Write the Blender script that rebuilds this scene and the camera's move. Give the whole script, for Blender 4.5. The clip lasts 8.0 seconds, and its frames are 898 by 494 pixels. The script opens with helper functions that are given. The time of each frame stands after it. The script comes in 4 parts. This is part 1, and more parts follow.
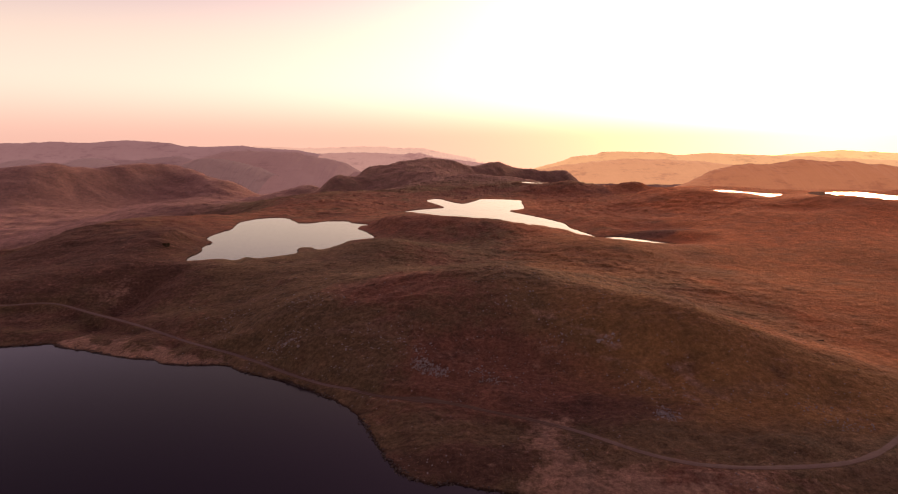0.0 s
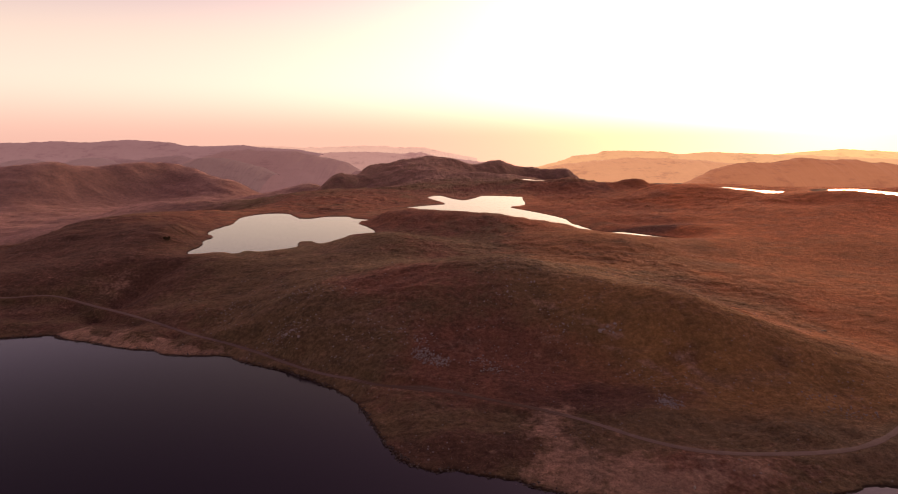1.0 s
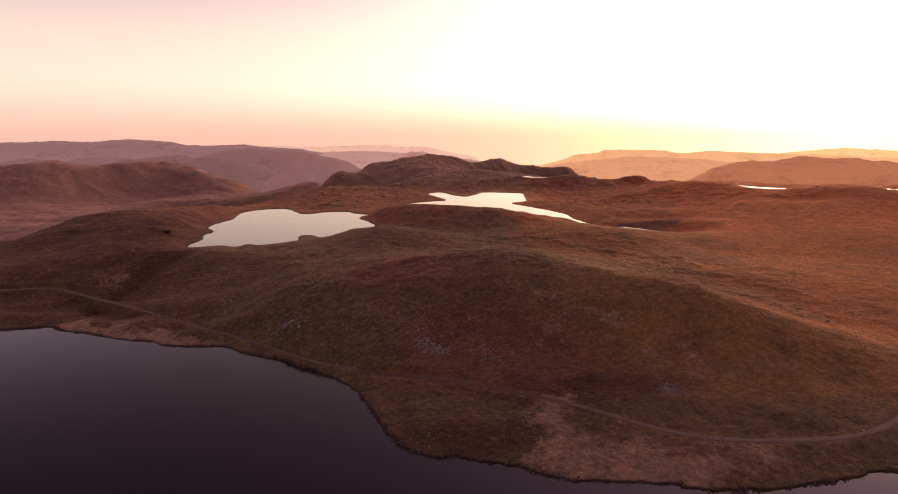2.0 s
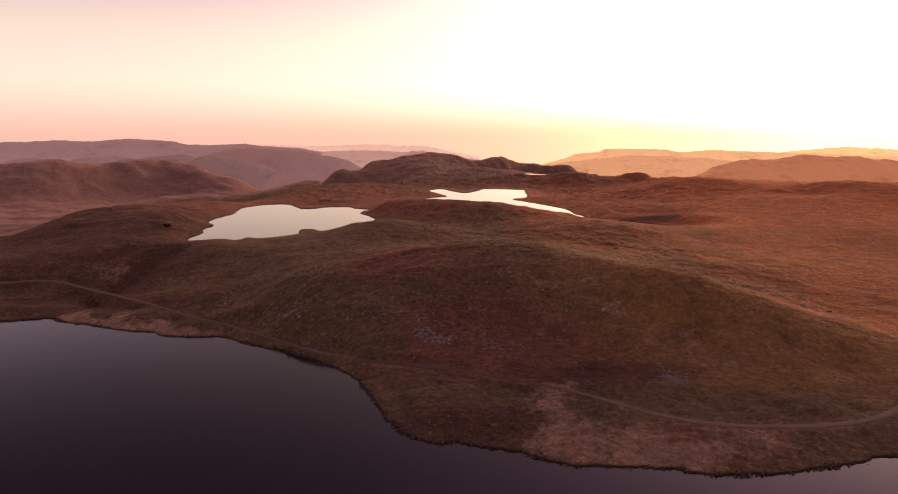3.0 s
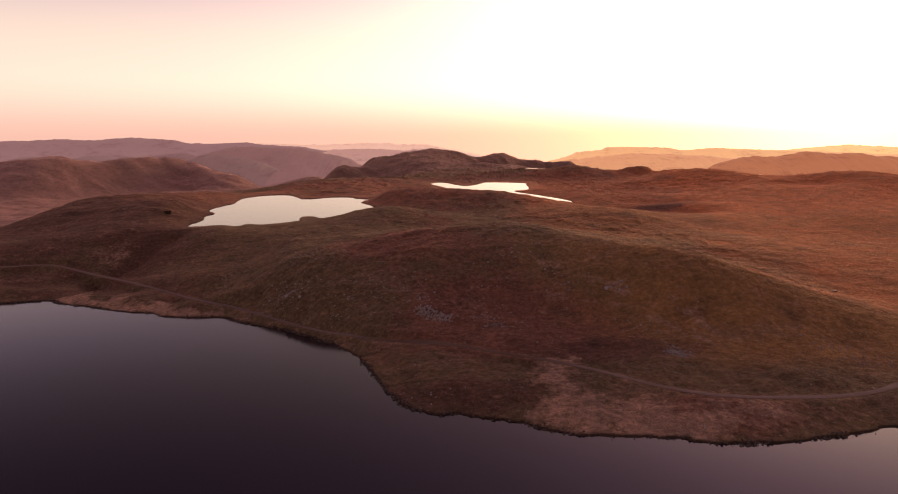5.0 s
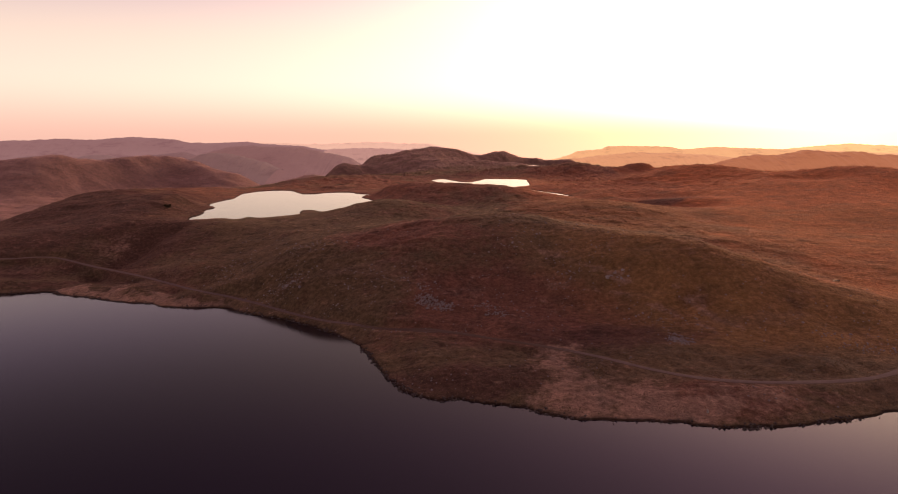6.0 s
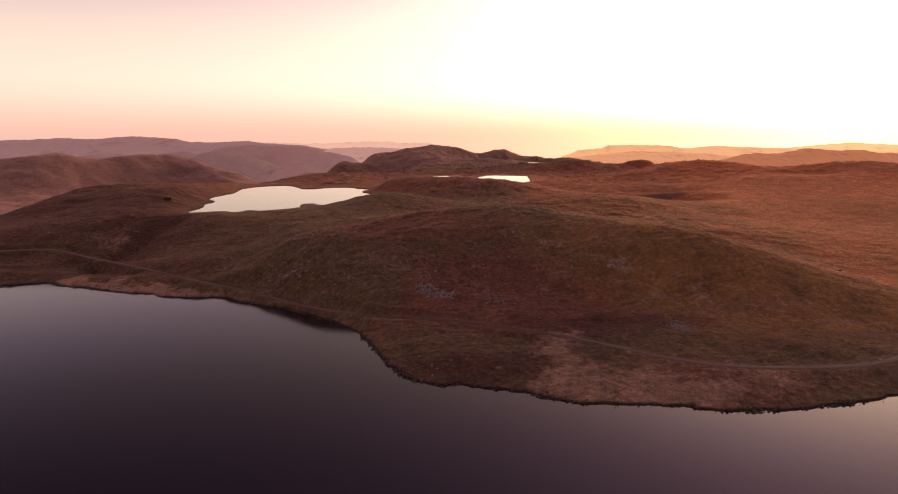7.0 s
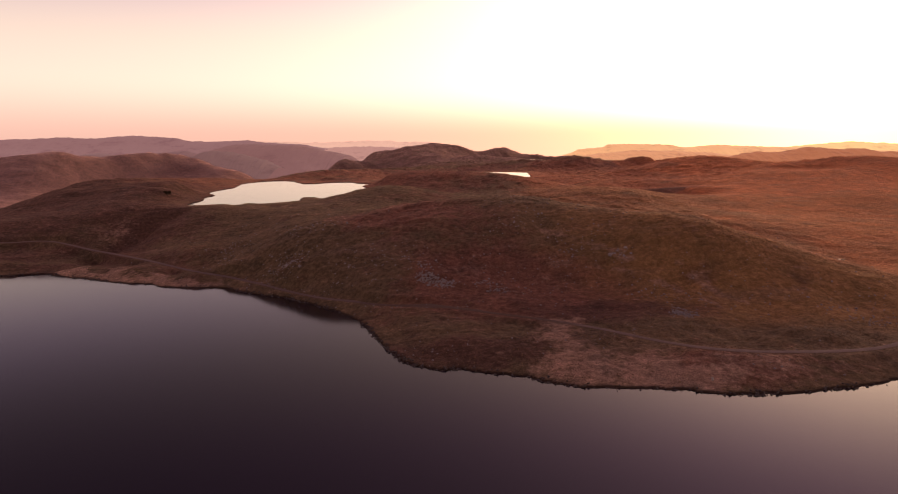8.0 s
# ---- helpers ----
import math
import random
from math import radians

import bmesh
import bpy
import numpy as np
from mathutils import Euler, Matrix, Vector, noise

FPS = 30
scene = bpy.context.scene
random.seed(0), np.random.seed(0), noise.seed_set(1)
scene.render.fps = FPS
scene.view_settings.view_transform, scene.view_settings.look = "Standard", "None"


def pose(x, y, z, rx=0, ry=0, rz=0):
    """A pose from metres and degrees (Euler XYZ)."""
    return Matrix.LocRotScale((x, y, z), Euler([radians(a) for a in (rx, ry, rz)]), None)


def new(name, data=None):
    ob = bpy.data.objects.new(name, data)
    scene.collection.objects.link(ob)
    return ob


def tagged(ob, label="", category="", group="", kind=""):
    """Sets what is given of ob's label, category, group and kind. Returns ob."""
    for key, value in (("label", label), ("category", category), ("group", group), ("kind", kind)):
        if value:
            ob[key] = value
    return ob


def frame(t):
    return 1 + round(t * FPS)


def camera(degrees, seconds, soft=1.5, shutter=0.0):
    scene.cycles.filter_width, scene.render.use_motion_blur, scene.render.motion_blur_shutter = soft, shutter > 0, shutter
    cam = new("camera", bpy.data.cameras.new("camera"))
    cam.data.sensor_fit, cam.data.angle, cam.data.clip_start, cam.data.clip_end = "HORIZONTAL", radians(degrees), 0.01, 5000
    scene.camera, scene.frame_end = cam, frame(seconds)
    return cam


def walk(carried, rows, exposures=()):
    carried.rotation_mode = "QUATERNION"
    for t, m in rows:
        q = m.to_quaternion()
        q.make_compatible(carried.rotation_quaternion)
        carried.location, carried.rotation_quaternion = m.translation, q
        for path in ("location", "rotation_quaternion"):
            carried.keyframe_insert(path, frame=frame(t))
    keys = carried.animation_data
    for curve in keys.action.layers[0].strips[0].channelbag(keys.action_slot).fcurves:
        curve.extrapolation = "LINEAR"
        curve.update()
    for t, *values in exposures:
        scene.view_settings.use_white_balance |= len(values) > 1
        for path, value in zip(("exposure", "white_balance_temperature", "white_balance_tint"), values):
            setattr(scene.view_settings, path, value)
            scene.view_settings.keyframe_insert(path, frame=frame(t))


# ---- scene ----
# ---- camera: a drone sinking almost straight down over the near lake ----
cam = camera(71.28, 8.0, soft=1.1)
ROWS = [  # seconds, x, y, z, yaw, pitch, roll
    (0, 0, 0, 78.3, 0, -9.856, -0.148),
    (0.5, 0.035, 0.162, 76.564, 0.053, -9.868, -0.175),
    (1, 0.066, 0.321, 74.827, 0.104, -9.88, -0.202),
    (1.5, 0.092, 0.476, 73.087, 0.153, -9.893, -0.228),
    (3, 0.143, 0.921, 67.858, 0.285, -9.931, -0.303),
    (3.5, 0.15, 1.062, 66.111, 0.324, -9.944, -0.326),
    (4, 0.153, 1.199, 64.361, 0.361, -9.957, -0.349),
    (4.5, 0.152, 1.333, 62.611, 0.396, -9.971, -0.371),
    (6, 0.12, 1.713, 57.346, 0.487, -10.012, -0.434),
    (6.5, 0.1, 1.833, 55.587, 0.512, -10.026, -0.454),
    (7, 0.076, 1.949, 53.827, 0.536, -10.041, -0.473),
    (7.5, 0.047, 2.061, 52.064, 0.557, -10.055, -0.492),
    (8, 0.013, 2.17, 50.3, 0.575, -10.07, -0.51),
]
walk(cam, [(t, pose(x, y, z, 0, 0, yaw) @ pose(0, 0, 0, 90 + pitch, 0, 0) @ pose(0, 0, 0, 0, 0, roll)) for t, x, y, z, yaw, pitch, roll in ROWS])

# ---- sky and sun: low evening sun ahead, to the right, in a hazy sky ----
SUN_TURN, SUN_HEIGHT = radians(32.4), radians(4.3)
SUN_WAY = Vector((math.sin(SUN_TURN) * math.cos(SUN_HEIGHT), math.cos(SUN_TURN) * math.cos(SUN_HEIGHT), math.sin(SUN_HEIGHT)))


def evening_sky():
    world = bpy.data.worlds.new("evening_sky")
    scene.world = world
    world.use_nodes = True
    n, l = world.node_tree.nodes, world.node_tree.links
    n.clear()

    def maths(op, a, b=None, clamp=False):
        node = n.new("ShaderNodeMath")
        node.operation, node.use_clamp = op, clamp
        for i, v in enumerate((a, b)):
            if v is None:
                continue
            if isinstance(v, (int, float)):
                node.inputs[i].default_value = v
            else:
                l.new(v, node.inputs[i])
        return node.outputs[0]

    def blend(kind, k, a, b):
        node = n.new("ShaderNodeMix")
        node.data_type, node.blend_type, node.clamp_factor = "RGBA", kind, False
        for i, v in ((0, k), (6, a), (7, b)):
            if isinstance(v, (int, float)):
                node.inputs[i].default_value = v
            elif isinstance(v, tuple):
                node.inputs[i].default_value = (*v, 1)
            else:
                l.new(v, node.inputs[i])
        return node.outputs[2]

    way = n.new("ShaderNodeTexCoord").outputs["Generated"]
    apart = n.new("ShaderNodeSeparateXYZ")
    l.new(way, apart.inputs[0])
    high = apart.outputs[2]
    dot = n.new("ShaderNodeVectorMath")
    dot.operation = "DOT_PRODUCT"
    l.new(way, dot.inputs[0])
    dot.inputs[1].default_value = SUN_WAY
    angle = maths("ARCCOSINE", maths("MINIMUM", dot.outputs["Value"], 0.99999))
    # the clear sky itself
    sky = n.new("ShaderNodeTexSky")
    sky.sky_type, sky.sun_disc = "NISHITA", False
    sky.sun_elevation, sky.sun_rotation = SUN_HEIGHT, SUN_TURN
    sky.altitude, sky.air_density, sky.dust_density, sky.ozone_density = 200, 1.0, 2.0, 2.0
    clear = blend("MULTIPLY", 1.0, sky.outputs[0], SKY_CLEAR)
    # bright haze low in the sky, redder towards the horizon
    low = maths("DIVIDE", 1.0, maths("ADD", 1.0, maths("EXPONENT", maths("MULTIPLY", maths("SUBTRACT", high, HAZE_TOP), 1 / HAZE_SOFT))))
    lift = n.new("ShaderNodeMapRange")
    lift.interpolation_type = "SMOOTHSTEP"
    l.new(high, lift.inputs[0])
    lift.inputs[1].default_value, lift.inputs[2].default_value = -0.01, 0.09
    haze = blend("MIX", lift.outputs[0], HAZE_LOW, HAZE_HIGH)
    lilac = n.new("ShaderNodeMapRange")
    lilac.interpolation_type = "SMOOTHSTEP"
    l.new(high, lilac.inputs[0])
    lilac.inputs[1].default_value, lilac.inputs[2].default_value = 0.13, 0.3
    haze = blend("MIX", lilac.outputs[0], haze, HAZE_TOP_COLOUR)
    total = blend("ADD", low, clear, haze)
    # glow round the sun
    glow = maths("ADD", maths("MULTIPLY", maths("EXPONENT", maths("MULTIPLY", angle, -1 / GLOW_WIDE)), GLOW), maths("MULTIPLY", maths("EXPONENT", maths("MULTIPLY", angle, -1 / 0.13)), AUREOLE))
    lift2 = n.new("ShaderNodeMapRange")
    lift2.interpolation_type = "SMOOTHSTEP"
    l.new(high, lift2.inputs[0])
    lift2.inputs[1].default_value, lift2.inputs[2].default_value = 0.0, 0.08
    lift3 = n.new("ShaderNodeMapRange")
    lift3.interpolation_type = "SMOOTHSTEP"
    l.new(high, lift3.inputs[0])
    lift3.inputs[1].default_value, lift3.inputs[2].default_value = 0.26, 0.5
    total = blend("ADD", glow, total, blend("MIX", lift3.outputs[0], blend("MIX", lift2.outputs[0], GLOW_LOW, GLOW_HIGH), GLOW_TOP))
    # the rosy sky opposite the sun
    across = maths("SUBTRACT", math.pi, angle)
    total = blend("ADD", maths("MULTIPLY", maths("EXPONENT", maths("MULTIPLY", across, -1 / 0.75)), COUNTERGLOW), total, (0.9, 0.55, 0.43))
    back = n.new("ShaderNodeBackground")
    out = n.new("ShaderNodeOutputWorld")
    l.new(total, back.inputs[0])
    back.inputs[1].default_value = 1.0
    l.new(back.outputs[0], out.inputs[0])


SKY_CLEAR = (0.044, 0.0165, 0.036)
HAZE_TOP, HAZE_SOFT = 0.22, 0.055
HAZE_LOW, HAZE_HIGH = (0.86, 0.5, 0.41), (1.0, 0.785, 0.625)
GLOW, GLOW_WIDE, AUREOLE = 4.0, 0.32, 11.0
GLOW_LOW, GLOW_HIGH, GLOW_TOP = (0.44, 0.19, 0.05), (1.0, 0.7, 0.42), (0.7, 0.4, 0.46)
COUNTERGLOW = 0.65
HAZE_TOP_COLOUR = (0.85, 0.62, 0.9)
evening_sky()
sun_data = bpy.data.lights.new("sun", "SUN")
sun_data.energy, sun_data.angle, sun_data.color = 0.4, radians(4.0), (1.0, 0.42, 0.18)
sun = new("sun", sun_data)
sun.matrix_world = Matrix.Translation((300, 500, 300)) @ SUN_WAY.to_track_quat("Z", "Y").to_matrix().to_4x4()

# ---- materials ----
def material(name):
    m = bpy.data.materials.new(name)
    m.use_nodes = True
    m.node_tree.nodes.clear()
    return m, m.node_tree.nodes, m.node_tree.links


def noise_node(n, l, where, scale, detail=4.0, rough=0.6, colour=False):
    node = n.new("ShaderNodeTexNoise")
    node.inputs["Scale"].default_value, node.inputs["Detail"].default_value, node.inputs["Roughness"].default_value = scale, detail, rough
    l.new(where, node.inputs["Vector"])
    return node.outputs["Color" if colour else "Fac"]


def ramp(n, l, fac, *stops):
    node = n.new("ShaderNodeValToRGB")
    while len(node.color_ramp.elements) < len(stops):
        node.color_ramp.elements.new(0.5)
    for e, (at, c) in zip(node.color_ramp.elements, stops):
        e.position, e.color = at, (*c, 1) if isinstance(c, tuple) else (c, c, c, 1)
    l.new(fac, node.inputs[0])
    return node.outputs[0]


def mixed(n, l, k, a, b, kind="MIX"):
    node = n.new("ShaderNodeMix")
    node.data_type, node.blend_type = "RGBA", kind
    for i, v in ((0, k), (6, a), (7, b)):
        if isinstance(v, (int, float)):
            node.inputs[i].default_value = v
        elif isinstance(v, tuple):
            node.inputs[i].default_value = (*v, 1)
        else:
            l.new(v, node.inputs[i])
    return node.outputs[2]


def standing(n, l, where, upright, base):
    """A normal for ground under standing blades: they face all ways, and mostly level."""
    loose = noise_node(n, l, where, 7.0, 3.0, 0.7, colour=True)
    shift = n.new("ShaderNodeVectorMath")
    shift.operation = "SUBTRACT"
    l.new(loose, shift.inputs[0])
    shift.inputs[1].default_value = (0.5, 0.5, 0.5)
    wide = n.new("ShaderNodeVectorMath")
    wide.operation = "MULTIPLY"
    l.new(shift.outputs[0], wide.inputs[0])
    wide.inputs[1].default_value = (1 / upright, 1 / upright, 0)
    both = n.new("ShaderNodeVectorMath")
    both.operation = "ADD"
    l.new(base, both.inputs[0])
    l.new(wide.outputs[0], both.inputs[1])
    unit = n.new("ShaderNodeVectorMath")
    unit.operation = "NORMALIZE"
    l.new(both.outputs[0], unit.inputs[0])
    return unit.outputs[0]


def attribute(n, name):
    node = n.new("ShaderNodeAttribute")
    node.attribute_name = name
    return node.outputs["Fac"]


def summed(n, l, *parts):
    """A weighted sum of sockets: (socket, weight), ..."""
    total = None
    for socket, weight in parts:
        node = n.new("ShaderNodeMath")
        node.operation = "MULTIPLY_ADD"
        l.new(socket, node.inputs[0])
        node.inputs[1].default_value = weight
        if total is None:
            node.inputs[2].default_value = 0.0
        else:
            l.new(total, node.inputs[2])
        total = node.outputs[0]
    return total


TIPS = (1.75, 1.7, 1.68)


def ground_material():
    m, n, l = material("moor_grass")
    out, bsdf = n.new("ShaderNodeOutputMaterial"), n.new("ShaderNodeBsdfPrincipled")
    l.new(bsdf.outputs[0], out.inputs[0])
    where = n.new("ShaderNodeTexCoord").outputs["Object"]
    broad = noise_node(n, l, where, 0.016, 6.0, 0.62)
    patch = noise_node(n, l, where, 0.06, 7.0, 0.66)
    streak_map = n.new("ShaderNodeMapping")
    streak_map.inputs["Rotation"].default_value = (0, 0, radians(-24))
    streak_map.inputs["Scale"].default_value = (0.022, 0.11, 0.11)
    l.new(where, streak_map.inputs["Vector"])
    streak = noise_node(n, l, streak_map.outputs[0], 1.0, 5.0, 0.6)
    clump = noise_node(n, l, where, 0.3, 5.0, 0.68)
    tuft = noise_node(n, l, where, 0.75, 6.0, 0.72)
    grain = noise_node(n, l, where, 4.0, 3.0, 0.7)
    olive = ramp(n, l, tuft, (0.3, (0.058, 0.041, 0.026)), (0.55, (0.112, 0.075, 0.045)), (0.8, (0.175, 0.12, 0.073)))
    russet = ramp(n, l, tuft, (0.3, (0.08, 0.038, 0.028)), (0.55, (0.142, 0.067, 0.047)), (0.8, (0.21, 0.104, 0.072)))
    heather = ramp(n, l, tuft, (0.3, (0.045, 0.024, 0.02)), (0.6, (0.085, 0.044, 0.035)), (0.85, (0.14, 0.075, 0.058)))
    straw = ramp(n, l, tuft, (0.25, (0.145, 0.088, 0.066)), (0.5, (0.24, 0.15, 0.112)), (0.8, (0.34, 0.222, 0.165)))
    # moor colour brightened and reddened to stand for glare from the low sun
    moor_glare = ramp(n, l, tuft, (0.25, (0.178, 0.066, 0.029)), (0.55, (0.288, 0.106, 0.047)), (0.8, (0.37, 0.15, 0.071)))
    # golden-olive grass, its colour lifted to include the veil of sunlight
    gold_glare = ramp(n, l, tuft, (0.25, (0.115, 0.068, 0.031)), (0.55, (0.205, 0.115, 0.05)), (0.8, (0.3, 0.175, 0.082)))
    # haze of the middle distance, put into a paler, greyer ground colour
    far_haze = ramp(n, l, tuft, (0.25, (0.165, 0.1, 0.088)), (0.55, (0.225, 0.136, 0.12)), (0.8, (0.3, 0.18, 0.158)))
    reds = summed(n, l, (broad, 0.8), (patch, 0.35), (attribute(n, "bracken"), 0.5))
    colour = mixed(n, l, ramp(n, l, summed(n, l, (reds, 1.0), (clump, 0.4)), (0.8, 0.0), (1.0, 1.0)), olive, russet)
    colour = mixed(n, l, ramp(n, l, summed(n, l, (attribute(n, "moor_glare"), 0.7), (patch, 0.35), (streak, 0.28)), (0.43, 0.0), (0.74, 1.0)), colour, moor_glare)
    colour = mixed(n, l, ramp(n, l, summed(n, l, (attribute(n, "gold_glare"), 0.6), (patch, 0.35), (streak, 0.2)), (0.4, 0.0), (0.76, 1.0)), colour, gold_glare)
    colour = mixed(n, l, ramp(n, l, summed(n, l, (patch, 1.0), (attribute(n, "heath_and_shade"), 0.45), (attribute(n, "moor_glare"), -0.12)), (0.55, 0.0), (0.78, 0.8)), colour, heather)
    colour = mixed(n, l, ramp(n, l, summed(n, l, (attribute(n, "far_haze"), 1.0), (patch, 0.5)), (0.5, 0.0), (0.95, 1.0)), colour, far_haze)
    far_heath = summed(n, l, (broad, 0.8), (patch, 0.5), (attribute(n, "far_haze"), 0.1))
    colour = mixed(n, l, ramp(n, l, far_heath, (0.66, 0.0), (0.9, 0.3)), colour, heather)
    colour = mixed(n, l, ramp(n, l, streak, (0.55, 0.0), (0.75, 0.3)), colour, straw)
    colour = mixed(n, l, ramp(n, l, summed(n, l, (attribute(n, "straw"), 0.275), (patch, 0.3), (clump, 0.5), (tuft, 0.2)), (0.56, 0.0), (0.74, 1.0)), colour, straw)
    # a mosaic of small stands of rush, bracken and cropped turf, and single tufts in them
    mosaic = noise_node(n, l, where, 0.11, 9.0, 0.74)
    colour = mixed(n, l, ramp(n, l, mosaic, (0.38, 0.0), (0.5, 1.0)), mixed(n, l, 1.0, colour, (0.74, 0.79, 0.82), "MULTIPLY"), colour)
    colour = mixed(n, l, ramp(n, l, mosaic, (0.54, 0.0), (0.66, 0.7)), colour, mixed(n, l, 1.0, colour, (1.4, 1.32, 1.3), "MULTIPLY"))
    dim, bright = mixed(n, l, 1.0, colour, (0.92, 0.9, 0.9), "MULTIPLY"), mixed(n, l, 1.0, colour, (1.46, 1.42, 1.4), "MULTIPLY")
    colour = mixed(n, l, ramp(n, l, summed(n, l, (grain, 0.5), (tuft, 0.5)), (0.32, 0.0), (0.7, 1.0)), dim, bright)
    wet = ramp(n, l, summed(n, l, (attribute(n, "shore"), 1.0), (tuft, 0.3)), (0.75, 0.0), (1.0, 0.85))
    colour = mixed(n, l, wet, colour, (0.022, 0.015, 0.013))
    l.new(colour, bsdf.inputs["Base Color"])
    bsdf.inputs["Roughness"].default_value = 0.95
    bsdf.inputs["Specular IOR Level"].default_value = 0.15
    # the fine dry blade tips, which shine when seen flat against the light
    tips, add = n.new("ShaderNodeBsdfSheen"), n.new("ShaderNodeAddShader")
    l.new(mixed(n, l, 1.0, colour, TIPS, "MULTIPLY"), tips.inputs["Color"])
    tips.inputs["Roughness"].default_value = 0.55
    rough = n.new("ShaderNodeBump")
    rough.inputs["Strength"].default_value, rough.inputs["Distance"].default_value = 0.7, 0.8
    l.new(summed(n, l, (mosaic, 1.6), (clump, 0.8), (tuft, 0.45)), rough.inputs["Height"])
    l.new(rough.outputs[0], tips.inputs["Normal"])
    l.new(bsdf.outputs[0], add.inputs[0])
    l.new(tips.outputs[0], add.inputs[1])
    l.new(add.outputs[0], out.inputs[0])
    l.new(standing(n, l, where, 0.3, rough.outputs[0]), bsdf.inputs["Normal"])
    return m


def track_material():
    m, n, l = material("track_gravel")
    out, bsdf = n.new("ShaderNodeOutputMaterial"), n.new("ShaderNodeBsdfPrincipled")
    l.new(bsdf.outputs[0], out.inputs[0])
    where = n.new("ShaderNodeTexCoord").outputs["Object"]
    mud = noise_node(n, l, where, 0.35, 5.0, 0.65)
    grit = noise_node(n, l, where, 6.0, 4.0, 0.7)
    colour = mixed(n, l, ramp(n, l, mud, (0.35, 0.0), (0.7, 1.0)), (0.17, 0.108, 0.093), (0.26, 0.172, 0.148))
    colour = mixed(n, l, ramp(n, l, grit, (0.35, 0.0), (0.75, 0.6)), colour, (0.32, 0.22, 0.19))
    green = ramp(n, l, summed(n, l, (attribute(n, "crown"), 0.7), (mud, 0.6)), (0.62, 0.0), (0.95, 0.92))
    colour = mixed(n, l, green, colour, (0.125, 0.068, 0.042))
    l.new(colour, bsdf.inputs["Base Color"])
    bsdf.inputs["Roughness"].default_value = 0.9
    bump = n.new("ShaderNodeBump")
    bump.inputs["Strength"].default_value, bump.inputs["Distance"].default_value = 0.6, 0.05
    l.new(grit, bump.inputs["Height"])
    l.new(bump.outputs[0], bsdf.inputs["Normal"])
    return m


def rock_material(name, dark, light, moss):
    m, n, l = material(name)
    out, bsdf = n.new("ShaderNodeOutputMaterial"), n.new("ShaderNodeBsdfPrincipled")
    l.new(bsdf.outputs[0], out.inputs[0])
    where = n.new("ShaderNodeTexCoord").outputs["Object"]
    info = n.new("ShaderNodeObjectInfo")
    stain = noise_node(n, l, where, 2.2, 5.0, 0.65)
    lichen = noise_node(n, l, where, 7.0, 4.0, 0.7)
    colour = mixed(n, l, ramp(n, l, stain, (0.3, 0.0), (0.7, 1.0)), dark, light)
    colour = mixed(n, l, ramp(n, l, lichen, (0.56, 0.0), (0.64, 0.7)), colour, (0.5, 0.43, 0.4))
    colour = mixed(n, l, ramp(n, l, stain, (0.6, 0.0), (0.75, 0.6)), colour, moss)
    shade = n.new("ShaderNodeMapRange")
    l.new(info.outputs["Random"], shade.inputs[0])
    shade.inputs[3].default_value, shade.inputs[4].default_value = 0.0, 0.45
    colour = mixed(n, l, shade.outputs[0], colour, dark)
    l.new(colour, bsdf.inputs["Base Color"])
    bsdf.inputs["Roughness"].default_value = 0.88
    bump = n.new("ShaderNodeBump")
    bump.inputs["Strength"].default_value, bump.inputs["Distance"].default_value = 0.7, 0.06
    l.new(lichen, bump.inputs["Height"])
    l.new(bump.outputs[0], bsdf.inputs["Normal"])
    return m


def blade_material(name, dark, mid, pale, through_light):
    """Standing grass or leaves: each island its own shade, and some light passing through."""
    m, n, l = material(name)
    out, bsdf, thin, both = n.new("ShaderNodeOutputMaterial"), n.new("ShaderNodeBsdfPrincipled"), n.new("ShaderNodeBsdfTranslucent"), n.new("ShaderNodeMixShader")
    geo = n.new("ShaderNodeNewGeometry")
    where = n.new("ShaderNodeTexCoord").outputs["Object"]
    tone = summed(n, l, (geo.outputs["Random Per Island"], 0.6), (noise_node(n, l, where, 0.05, 4.0, 0.6), 0.8))
    colour = ramp(n, l, tone, (0.25, dark), (0.65, mid), (1.0, pale))
    l.new(colour, bsdf.inputs["Base Color"])
    l.new(colour, thin.inputs["Color"])
    bsdf.inputs["Roughness"].default_value = 0.85
    bsdf.inputs["Specular IOR Level"].default_value = 0.2
    both.inputs[0].default_value = through_light
    l.new(bsdf.outputs[0], both.inputs[1])
    l.new(thin.outputs[0], both.inputs[2])
    l.new(both.outputs[0], out.inputs[0])
    return m


def water_material():
    m, n, l = material("still_water")
    out, bsdf = n.new("ShaderNodeOutputMaterial"), n.new("ShaderNodeBsdfPrincipled")
    l.new(bsdf.outputs[0], out.inputs[0])
    bsdf.inputs["Base Color"].default_value = (0.010, 0.006, 0.017, 1)
    bsdf.inputs["Roughness"].default_value = 0.08
    bsdf.inputs["IOR"].default_value = 1.333
    where = n.new("ShaderNodeTexCoord").outputs["Object"]
    bump = n.new("ShaderNodeBump")
    bump.inputs["Strength"].default_value, bump.inputs["Distance"].default_value = 0.28, 0.03
    l.new(noise_node(n, l, where, 1.3, 3.0, 0.6), bump.inputs["Height"])
    l.new(bump.outputs[0], bsdf.inputs["Normal"])
    return m


